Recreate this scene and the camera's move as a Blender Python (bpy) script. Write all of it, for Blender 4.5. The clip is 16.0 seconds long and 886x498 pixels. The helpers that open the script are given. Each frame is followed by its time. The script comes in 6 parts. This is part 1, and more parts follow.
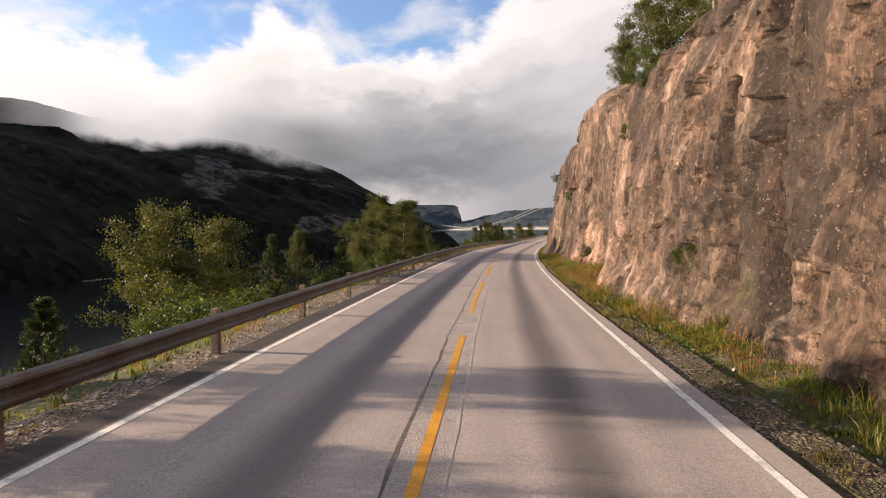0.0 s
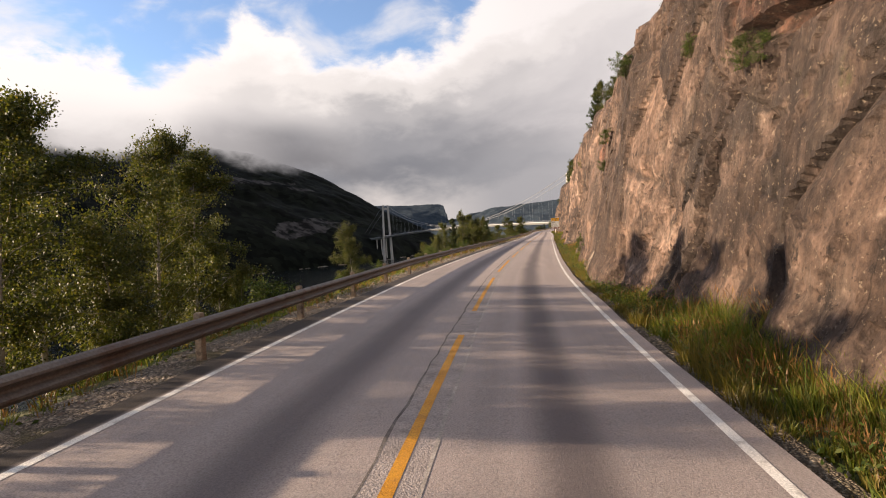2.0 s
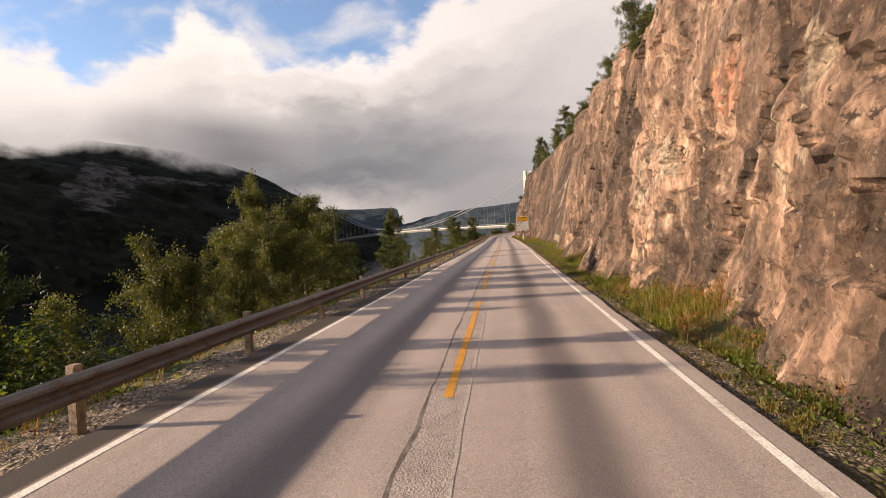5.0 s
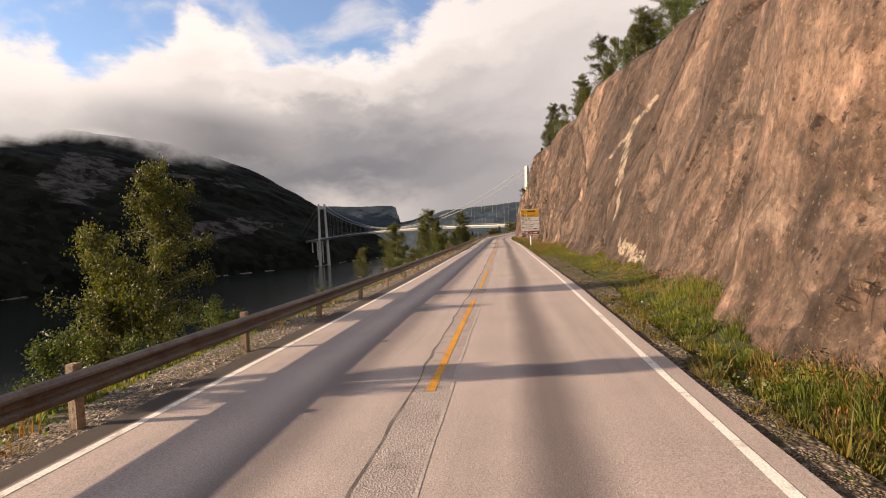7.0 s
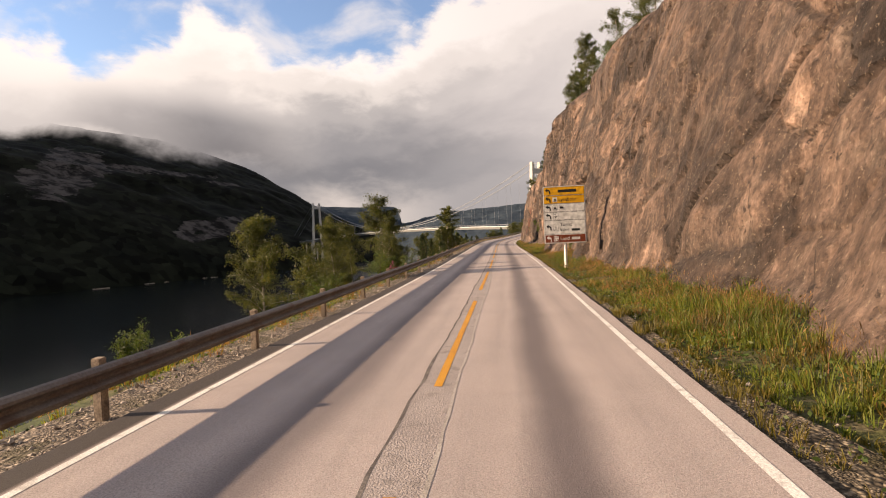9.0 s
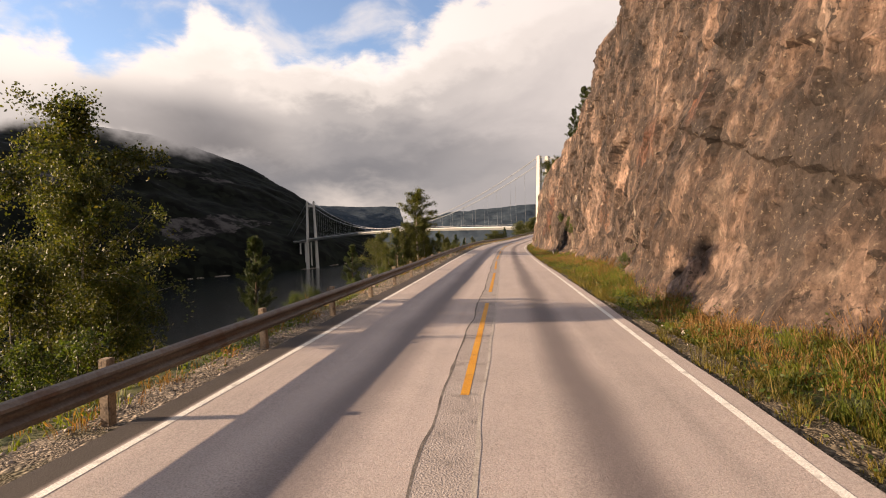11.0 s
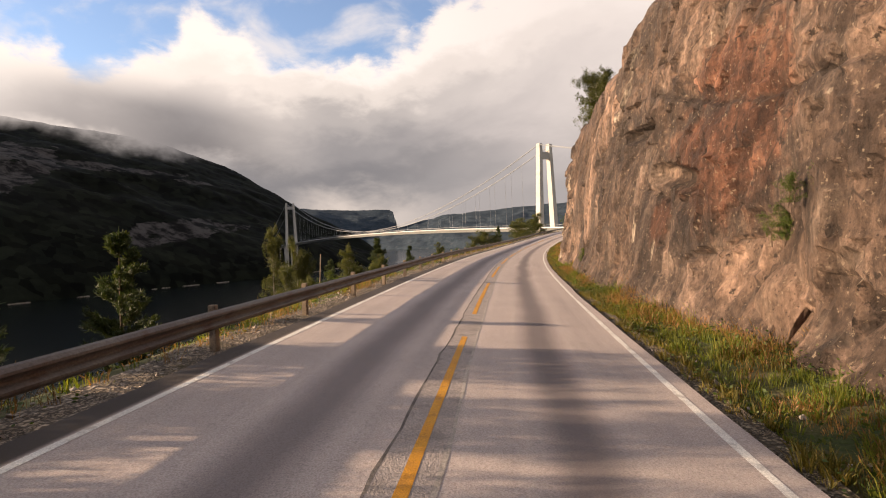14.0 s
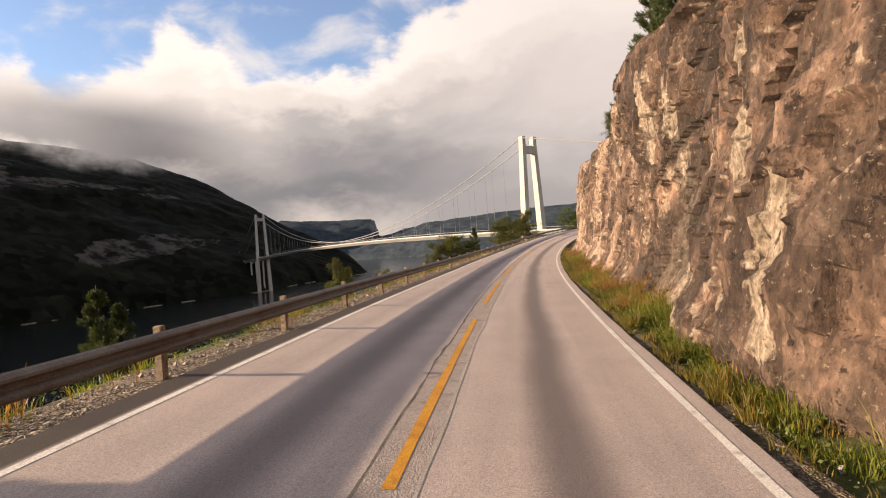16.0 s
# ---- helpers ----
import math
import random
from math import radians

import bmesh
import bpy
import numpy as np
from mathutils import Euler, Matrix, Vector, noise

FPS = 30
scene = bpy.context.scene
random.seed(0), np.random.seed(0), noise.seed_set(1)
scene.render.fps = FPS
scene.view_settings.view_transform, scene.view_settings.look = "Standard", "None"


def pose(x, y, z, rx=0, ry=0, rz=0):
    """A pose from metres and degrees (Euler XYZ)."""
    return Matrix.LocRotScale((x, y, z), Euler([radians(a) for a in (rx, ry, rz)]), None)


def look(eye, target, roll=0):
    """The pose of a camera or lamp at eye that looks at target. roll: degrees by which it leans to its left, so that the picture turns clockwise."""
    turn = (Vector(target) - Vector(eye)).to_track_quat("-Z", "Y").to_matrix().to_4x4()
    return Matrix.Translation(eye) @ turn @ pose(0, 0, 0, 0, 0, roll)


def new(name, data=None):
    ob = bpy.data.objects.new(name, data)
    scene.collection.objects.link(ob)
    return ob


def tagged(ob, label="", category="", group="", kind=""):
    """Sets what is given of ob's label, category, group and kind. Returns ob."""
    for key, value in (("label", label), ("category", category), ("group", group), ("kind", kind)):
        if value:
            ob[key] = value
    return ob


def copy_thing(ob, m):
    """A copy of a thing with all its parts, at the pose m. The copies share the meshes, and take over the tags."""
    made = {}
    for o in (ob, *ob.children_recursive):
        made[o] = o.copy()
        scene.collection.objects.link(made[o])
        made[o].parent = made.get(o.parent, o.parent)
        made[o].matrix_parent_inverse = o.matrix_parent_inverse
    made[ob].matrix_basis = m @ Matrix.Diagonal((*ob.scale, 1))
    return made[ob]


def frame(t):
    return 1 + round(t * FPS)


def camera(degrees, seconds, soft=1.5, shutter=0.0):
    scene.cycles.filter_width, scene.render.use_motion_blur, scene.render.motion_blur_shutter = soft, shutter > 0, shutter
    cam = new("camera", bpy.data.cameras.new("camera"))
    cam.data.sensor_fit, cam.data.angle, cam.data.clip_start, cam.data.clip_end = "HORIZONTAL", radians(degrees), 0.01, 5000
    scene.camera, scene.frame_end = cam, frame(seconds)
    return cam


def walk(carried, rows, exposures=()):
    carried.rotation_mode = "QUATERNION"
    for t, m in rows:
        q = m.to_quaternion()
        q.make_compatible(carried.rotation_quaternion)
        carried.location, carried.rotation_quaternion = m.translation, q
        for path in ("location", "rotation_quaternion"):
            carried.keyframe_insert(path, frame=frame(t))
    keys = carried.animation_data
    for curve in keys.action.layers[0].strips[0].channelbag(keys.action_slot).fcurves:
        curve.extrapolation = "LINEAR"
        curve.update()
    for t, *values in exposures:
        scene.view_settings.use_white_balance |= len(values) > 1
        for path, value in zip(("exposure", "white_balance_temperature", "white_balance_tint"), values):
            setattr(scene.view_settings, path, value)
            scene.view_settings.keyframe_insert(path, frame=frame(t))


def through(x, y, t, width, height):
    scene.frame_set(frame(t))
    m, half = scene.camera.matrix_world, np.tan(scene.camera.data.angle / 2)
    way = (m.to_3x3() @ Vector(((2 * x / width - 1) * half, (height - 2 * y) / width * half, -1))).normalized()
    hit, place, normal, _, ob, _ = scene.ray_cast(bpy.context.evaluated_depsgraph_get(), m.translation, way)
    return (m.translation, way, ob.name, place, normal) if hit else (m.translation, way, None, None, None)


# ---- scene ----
cam = camera(80.0, 16.0, 1.1, 0.0)
PATH = [
    (0, (0.679, 0.003, 2.045), (-0.304, 9.950, 1.769), -0.91),
    (0.5, (0.910, 9.283, 2.026), (-0.017, 19.236, 1.743), -1.33),
    (1, (1.029, 18.514, 2.008), (0.154, 28.471, 1.705), -2.09),
    (1.5, (1.351, 27.430, 1.984), (0.545, 37.393, 1.695), -2.81),
    (2, (1.581, 36.486, 1.972), (0.818, 46.453, 1.681), -3.59),
    (2.5, (2.124, 45.545, 1.978), (1.462, 55.519, 1.711), -4.08),
    (3, (2.786, 54.643, 1.976), (2.231, 64.624, 1.724), -4.71),
    (3.5, (3.462, 63.802, 1.984), (3.084, 73.792, 1.729), -4.56),
    (4, (4.300, 72.965, 2.001), (4.002, 82.956, 1.725), -4.81),
    (4.5, (5.376, 82.007, 2.005), (5.305, 92.003, 1.739), -4.83),
    (5, (6.456, 91.084, 2.024), (6.538, 101.080, 1.755), -3.82),
    (7.3, (11.845, 132.135, 2.047), (11.939, 142.130, 1.749), -2.88),
    (7.5, (12.291, 135.712, 2.052), (12.365, 145.707, 1.748), -2.87),
    (8, (13.423, 144.658, 2.050), (13.468, 154.653, 1.718), -2.67),
    (8.2, (13.899, 148.225, 2.049), (13.998, 158.220, 1.732), -2.64),
    (10.5, (18.838, 189.634, 2.060), (18.805, 199.631, 1.822), -2.09),
    (11, (19.852, 198.890, 2.049), (19.864, 208.887, 1.801), -1.93),
    (11.5, (21.004, 208.041, 2.046), (21.049, 218.038, 1.822), -2.04),
    (12, (22.205, 217.087, 2.021), (22.250, 227.084, 1.803), -2.07),
    (12.5, (23.169, 226.124, 1.996), (23.256, 236.122, 1.786), -2.24),
    (13, (24.228, 234.972, 1.986), (24.323, 244.970, 1.776), -2.48),
    (13.5, (25.308, 243.675, 1.988), (25.427, 253.671, 1.756), -2.25),
    (14, (26.453, 252.086, 1.974), (26.555, 262.084, 1.781), -2.49),
    (14.5, (27.544, 260.521, 1.953), (27.670, 270.519, 1.774), -2.84),
    (15, (28.780, 268.820, 1.942), (28.992, 278.817, 1.789), -3.32),
    (15.5, (30.118, 277.102, 1.943), (30.462, 287.094, 1.750), -3.80),
    (16, (31.400, 285.370, 1.917), (31.811, 295.362, 1.846), -4.44),
]
walk(cam, [(t, look(eye, target, roll)) for t, eye, target, roll in PATH], [(0.0, 1.50, 6550, 14), (3.0, 1.48, 6750, 15), (5.0, 1.42, 6950, 16), (7.5, 1.44, 7000, 17), (10.5, 1.50, 7150, 17), (16.0, 1.49, 7200, 17)])
# the road's centre line: metres east at each 15 m north, from -15
CENTRE = [-0.00, -0.00, 0.00, 0.25, 0.92, 2.00, 3.68, 5.51, 7.36, 9.21, 11.14, 13.20, 15.04, 16.93, 18.83, 20.59, 22.38, 24.04, 25.93, 27.88, 30.15, 32.84, 36.02]

# ---------------------------------------------------------------- world and sun
SUN_EL, SUN_AZ = radians(14.8), radians(-91.0)      # azimuth from +y towards +x


def nodes_of(tree):
    """Short hands for building node trees: n(type, **props) and link(a, b)."""
    def n(kind, **props):
        node = tree.nodes.new(kind)
        for key, value in props.items():
            if key == "operation":
                node.operation = value
            elif key == "feature":
                node.feature = value
            elif key == "data_type":
                node.data_type = value
            elif key == "blend_type":
                node.blend_type = value
        return node
    return n, tree.links.new


def ramp(n, link, src, stops, smooth=True):
    """A colour ramp of (position, colour or grey)."""
    r = n("ShaderNodeValToRGB")
    el = r.color_ramp.elements
    r.color_ramp.interpolation = "EASE" if smooth else "LINEAR"
    while len(el) < len(stops):
        el.new(0.5)
    for e, (p, c) in zip(el, stops):
        e.position = p
        e.color = (c, c, c, 1) if isinstance(c, (int, float)) else (*c, 1)
    link(src, r.inputs[0])
    return r.outputs[0]


def math_(n, link, op, a, b=None, clamp=False):
    m = n("ShaderNodeMath", operation=op)
    m.use_clamp = clamp
    for i, v in enumerate((a, b)):
        if v is None:
            continue
        if isinstance(v, (int, float)):
            m.inputs[i].default_value = v
        else:
            link(v, m.inputs[i])
    return m.outputs[0]


def mix(n, link, fac, a, b, mode="MIX"):
    m = n("ShaderNodeMix", data_type="RGBA", blend_type=mode)
    for i, v in ((0, fac), (6, a), (7, b)):
        sock = m.inputs[i]
        if isinstance(v, (int, float)):
            sock.default_value = v if i == 0 else (v, v, v, 1)
        elif isinstance(v, tuple):
            sock.default_value = (*v, 1)
        else:
            link(v, sock)
    return m.outputs[2]


def noise_tex(n, link, vec, scale, detail=4.0, rough=0.55, dist=0.0):
    t = n("ShaderNodeTexNoise")
    t.inputs["Scale"].default_value = scale
    t.inputs["Detail"].default_value = detail
    t.inputs["Roughness"].default_value = rough
    t.inputs["Distortion"].default_value = dist
    if vec is not None:
        link(vec, t.inputs["Vector"])
    return t.outputs[0]


def make_world():
    """Evening sky: clear blue above a broad grey cloud bank with sunlit white tops."""
    world = bpy.data.worlds.new("sky")
    scene.world = world
    world.use_nodes = True
    tree = world.node_tree
    tree.nodes.clear()
    n, link = nodes_of(tree)
    out, bg = n("ShaderNodeOutputWorld"), n("ShaderNodeBackground")
    sky = n("ShaderNodeTexSky")
    sky.sky_type, sky.sun_disc = "NISHITA", False
    sky.sun_elevation, sky.sun_rotation = SUN_EL, SUN_AZ
    sky.air_density, sky.dust_density = 1.0, 0.6
    blue = mix(n, link, 1.0, sky.outputs[0], (SKY_GAIN * 0.84, SKY_GAIN * 1.0, SKY_GAIN * 1.22), "MULTIPLY")
    tc, sep = n("ShaderNodeTexCoord"), n("ShaderNodeSeparateXYZ")
    link(tc.outputs["Generated"], sep.inputs[0])
    az = math_(n, link, "ARCTAN2", sep.outputs[0], sep.outputs[1])
    el = math_(n, link, "ARCSINE", sep.outputs[2])
    # cloud space: azimuth and stretched elevation
    comb = n("ShaderNodeCombineXYZ")
    link(math_(n, link, "MULTIPLY", az, 1.0), comb.inputs[0])
    link(math_(n, link, "MULTIPLY", el, 1.9), comb.inputs[1])
    big = noise_tex(n, link, comb.outputs[0], 5.0, 8.0, 0.55, 0.25)
    puff = noise_tex(n, link, comb.outputs[0], 13.0, 8.0, 0.60, 0.3)
    soft = noise_tex(n, link, comb.outputs[0], 2.6, 5.0, 0.55, 0.6)
    edge = math_(n, link, "ADD", math_(n, link, "MULTIPLY", math_(n, link, "SUBTRACT", big, 0.5), 0.16),
                 math_(n, link, "MULTIPLY", math_(n, link, "SUBTRACT", puff, 0.5), 0.11))
    turn = math_(n, link, "ADD", math_(n, link, "MULTIPLY", az, 0.5), 0.5)
    # height of the bank's billowing top round the horizon
    crown = math_(n, link, "MULTIPLY", 0.5, ramp(n, link, turn, [(0.05, 0.66), (0.15, 0.62), (0.19, 0.60), (0.212, 0.53), (0.265, 0.64), (0.295, 0.76), (0.33, 0.67), (0.36, 0.61), (0.445, 0.62), (0.48, 0.70), (0.535, 0.84), (0.62, 1.0)]))
    above = math_(n, link, "SUBTRACT", math_(n, link, "SUBTRACT", el, edge), crown)
    bank = ramp(n, link, math_(n, link, "ADD", above, 0.5), [(0.485, 1.0), (0.525, 0.0)])
    shade = math_(n, link, "SUBTRACT", el, math_(n, link, "MULTIPLY", edge, 0.70))
    # shade of the bank: white tops, grey belly, pale streak near the horizon
    depth = math_(n, link, "SUBTRACT", math_(n, link, "ADD", shade, math_(n, link, "MULTIPLY", math_(n, link, "SUBTRACT", soft, 0.5), 0.10)), math_(n, link, "MULTIPLY", math_(n, link, "SUBTRACT", crown, 0.31), 0.45))
    belly = ramp(n, link, depth,
                 [(0.03, (0.44, 0.435, 0.445)), (0.075, (0.33, 0.335, 0.355)), (0.12, (0.265, 0.272, 0.295)),
                  (0.17, (0.35, 0.352, 0.37)), (0.225, (0.52, 0.51, 0.51)), (0.268, (0.86, 0.825, 0.79)), (0.31, (1.12, 1.08, 1.04))])
    west = ramp(n, link, turn, [(0.05, 1.0), (0.20, 0.95), (0.30, 0.50), (0.42, 0.0)])
    glow = math_(n, link, "MULTIPLY", west, ramp(n, link, shade, [(0.10, 0.0), (0.20, 1.0)]))
    cloud = mix(n, link, glow, belly, (1.14, 1.08, 1.02))
    east = math_(n, link, "MULTIPLY", ramp(n, link, math_(n, link, "ADD", math_(n, link, "ADD", az, 0.3), math_(n, link, "MULTIPLY", math_(n, link, "SUBTRACT", soft, 0.5), 0.5)), [(0.12, 0.0), (0.62, 1.0)]), ramp(n, link, shade, [(0.06, 0.0), (0.24, 0.80)]))
    cloud = mix(n, link, east, cloud, (0.88, 0.84, 0.82))
    low_sun = math_(n, link, "MULTIPLY", ramp(n, link, turn, [(0.34, 0.0), (0.40, 1.0), (0.44, 0.8), (0.53, 0.0)]), ramp(n, link, math_(n, link, "ADD", shade, math_(n, link, "MULTIPLY", math_(n, link, "SUBTRACT", soft, 0.5), 0.16)), [(0.035, 1.0), (0.115, 0.0)]))
    cloud = mix(n, link, math_(n, link, "MULTIPLY", low_sun, 0.75), cloud, (0.86, 0.80, 0.74))
    # thin veil over the blue, thicker and broken overhead
    veil = ramp(n, link, math_(n, link, "ADD", noise_tex(n, link, comb.outputs[0], 5.5, 7.0, 0.55, 0.35), ramp(n, link, el, [(0.45, 0.0), (0.8, 0.12)])), [(0.44, 0.05), (0.68, 0.75)])
    upper = mix(n, link, veil, blue, (1.0, 0.98, 0.96))
    final = mix(n, link, bank, upper, cloud)
    ground_mix = ramp(n, link, el, [(0.0, 1.0), (0.012, 0.0)])
    final = mix(n, link, ground_mix, final, (0.16, 0.17, 0.18))
    link(final, bg.inputs[0])
    bg.inputs[1].default_value = 0.34
    link(bg.outputs[0], out.inputs[0])


SKY_GAIN = 0.22
make_world()
sun_data = bpy.data.lights.new("sun", "SUN")
sun_data.energy, sun_data.angle, sun_data.color = 5.0, radians(0.6), (1.0, 0.80, 0.58)
sun = new("sun", sun_data)
sun.matrix_world = look((0, 0, 100), (-math.sin(SUN_AZ) * 100 * math.cos(SUN_EL), -math.cos(SUN_AZ) * 100 * math.cos(SUN_EL), 100 - 100 * math.sin(SUN_EL)))


# ---------------------------------------------------------------- materials
REFLECT = 0.72         # common scale of the surfaces' reflectance


def toned(n, link, col):
    return mix(n, link, 1.0, col, (REFLECT, REFLECT, REFLECT), "MULTIPLY")


def material(name, rough=0.8, metal=0.0, spec=0.3):
    m = bpy.data.materials.new(name)
    m.use_nodes = True
    n, link = nodes_of(m.node_tree)
    b = m.node_tree.nodes["Principled BSDF"]
    b.inputs["Roughness"].default_value, b.inputs["Metallic"].default_value = rough, metal
    b.inputs["Specular IOR Level"].default_value = spec
    return m, n, link, b


def place(n, link, scale=(1, 1, 1)):
    g, mp = n("ShaderNodeNewGeometry"), n("ShaderNodeMapping")
    link(g.outputs["Position"], mp.inputs[0])
    mp.inputs["Scale"].default_value = scale
    return mp.outputs[0]


def bump(n, link, b, height, strength, dist=0.02):
    k = n("ShaderNodeBump")
    k.inputs["Strength"].default_value, k.inputs["Distance"].default_value = strength, dist
    link(height, k.inputs["Height"])
    link(k.outputs[0], b.inputs["Normal"])


def mat_two(name, c1, c2, scale, rough=0.85, c3=None, bump_s=0.3, fine=40.0, dist=0.02, spec=0.25, metal=0.0):
    """A surface of two or three colours in soft patches, with fine grain."""
    m, n, link, b = material(name, rough, metal, spec)
    v = place(n, link)
    big = noise_tex(n, link, v, scale, 5)
    small = noise_tex(n, link, v, fine, 3)
    col = mix(n, link, ramp(n, link, big, [(0.38, 0.0), (0.62, 1.0)]), c1, c2)
    if c3:
        col = mix(n, link, ramp(n, link, noise_tex(n, link, v, scale * 2.7, 6), [(0.52, 0.0), (0.68, 0.9)]), col, c3)
    col = mix(n, link, 1.0, col, ramp(n, link, small, [(0.25, 0.72), (0.75, 1.25)]), "MULTIPLY")
    link(toned(n, link, col), b.inputs["Base Color"])
    if bump_s:
        bump(n, link, b, small, bump_s, dist)
    return m


def mat_leaf(name, stops, through=0.5, rough=0.55):
    """Foliage: every leaf its own shade, some light passing through."""
    m, n, link, b = material(name, rough, 0.0, 0.3)
    g = n("ShaderNodeNewGeometry")
    col = ramp(n, link, g.outputs["Random Per Island"], stops, False)
    v = place(n, link)
    col = mix(n, link, 1.0, col, ramp(n, link, noise_tex(n, link, v, 0.6, 3), [(0.3, 0.7), (0.7, 1.25)]), "MULTIPLY")
    link(toned(n, link, col), b.inputs["Base Color"])
    t, ms, out = n("ShaderNodeBsdfTranslucent"), n("ShaderNodeMixShader"), m.node_tree.nodes["Material Output"]
    link(mix(n, link, 1.0, toned(n, link, col), (1.25, 1.2, 0.55), "MULTIPLY"), t.inputs[0])
    ms.inputs[0].default_value = through
    link(b.outputs[0], ms.inputs[1])
    link(t.outputs[0], ms.inputs[2])
    link(ms.outputs[0], out.inputs[0])
    return m


def mat_asphalt():
    """Pale worn asphalt with darker wheel tracks along each lane (the road's UV: u across, v along)."""
    m, n, link, b = material("asphalt", 0.82, 0.0, 0.35)
    uv, sep = n("ShaderNodeUVMap"), n("ShaderNodeSeparateXYZ")
    link(uv.outputs[0], sep.inputs[0])
    v = place(n, link)
    wob = math_(n, link, "MULTIPLY", math_(n, link, "SUBTRACT", noise_tex(n, link, v, 0.25, 3), 0.5), 0.35)
    across = math_(n, link, "ADD", sep.outputs[0], wob)      # metres from the centre line
    tracks = None
    for centre, half, depth in ((-1.36, 0.42, 0.80), (1.50, 0.38, 0.90), (2.45, 0.30, 0.10), (0.75, 0.26, 0.08), (-2.5, 0.3, 0.15)):
        d = math_(n, link, "ABSOLUTE", math_(n, link, "SUBTRACT", across, centre))
        k = math_(n, link, "MULTIPLY", ramp(n, link, d, [(half * 0.15, 1.0), (half * 1.5, 0.0)]), depth)
        tracks = k if tracks is None else math_(n, link, "MAXIMUM", tracks, k)
    pale = (0.505, 0.414, 0.372)
    patch = noise_tex(n, link, v, 0.7, 6, 0.6)
    grain = noise_tex(n, link, v, 55.0, 4, 0.7)
    stones = n("ShaderNodeTexVoronoi")
    stones.inputs["Scale"].default_value = 48.0
    link(v, stones.inputs["Vector"])
    streak = noise_tex(n, link, None, 1.0, 5, 0.6)
    mp = n("ShaderNodeMapping")
    link(uv.outputs[0], mp.inputs[0])
    mp.inputs["Scale"].default_value = (2.2, 0.07, 1)
    link(mp.outputs[0], m.node_tree.nodes[streak.node.name].inputs["Vector"])
    col = mix(n, link, ramp(n, link, patch, [(0.35, 0.0), (0.7, 0.28)]), pale, (0.29, 0.252, 0.226))
    col = mix(n, link, ramp(n, link, streak, [(0.4, 0.0), (0.75, 0.35)]), col, (0.25, 0.218, 0.20))
    outer = ramp(n, link, math_(n, link, "MULTIPLY", sep.outputs[0], -0.1), [(0.336, 0.0), (0.342, 1.0)])
    col = mix(n, link, 1.0, col, ramp(n, link, grain, [(0.25, 0.62), (0.75, 1.35)]), "MULTIPLY")
    col = mix(n, link, ramp(n, link, stones.outputs["Color"], [(0.62, 0.0), (0.78, 0.40)]), col, (0.54, 0.48, 0.42))
    col = mix(n, link, math_(n, link, "MULTIPLY", tracks, 0.9), col, mix(n, link, grain, (0.078, 0.062, 0.064), (0.150, 0.122, 0.122)))
    col = mix(n, link, outer, col, mix(n, link, grain, (0.030, 0.022, 0.018), (0.085, 0.066, 0.054)))
    # overall tone along the road: darker in the first stretch, paler later
    along_tone = ramp(n, link, math_(n, link, "MULTIPLY", sep.outputs[1], 1 / 400.0), [(0.0, 0.92), (0.05, 0.80), (0.10, 0.84), (0.18, 0.90), (0.25, 0.92), (0.34, 1.0), (0.52, 1.02), (0.62, 1.16), (0.70, 1.12)])
    col = mix(n, link, 1.0, col, along_tone, "MULTIPLY")
    link(toned(n, link, col), b.inputs["Base Color"])
    bump(n, link, b, grain, 0.5, 0.01)
    return m


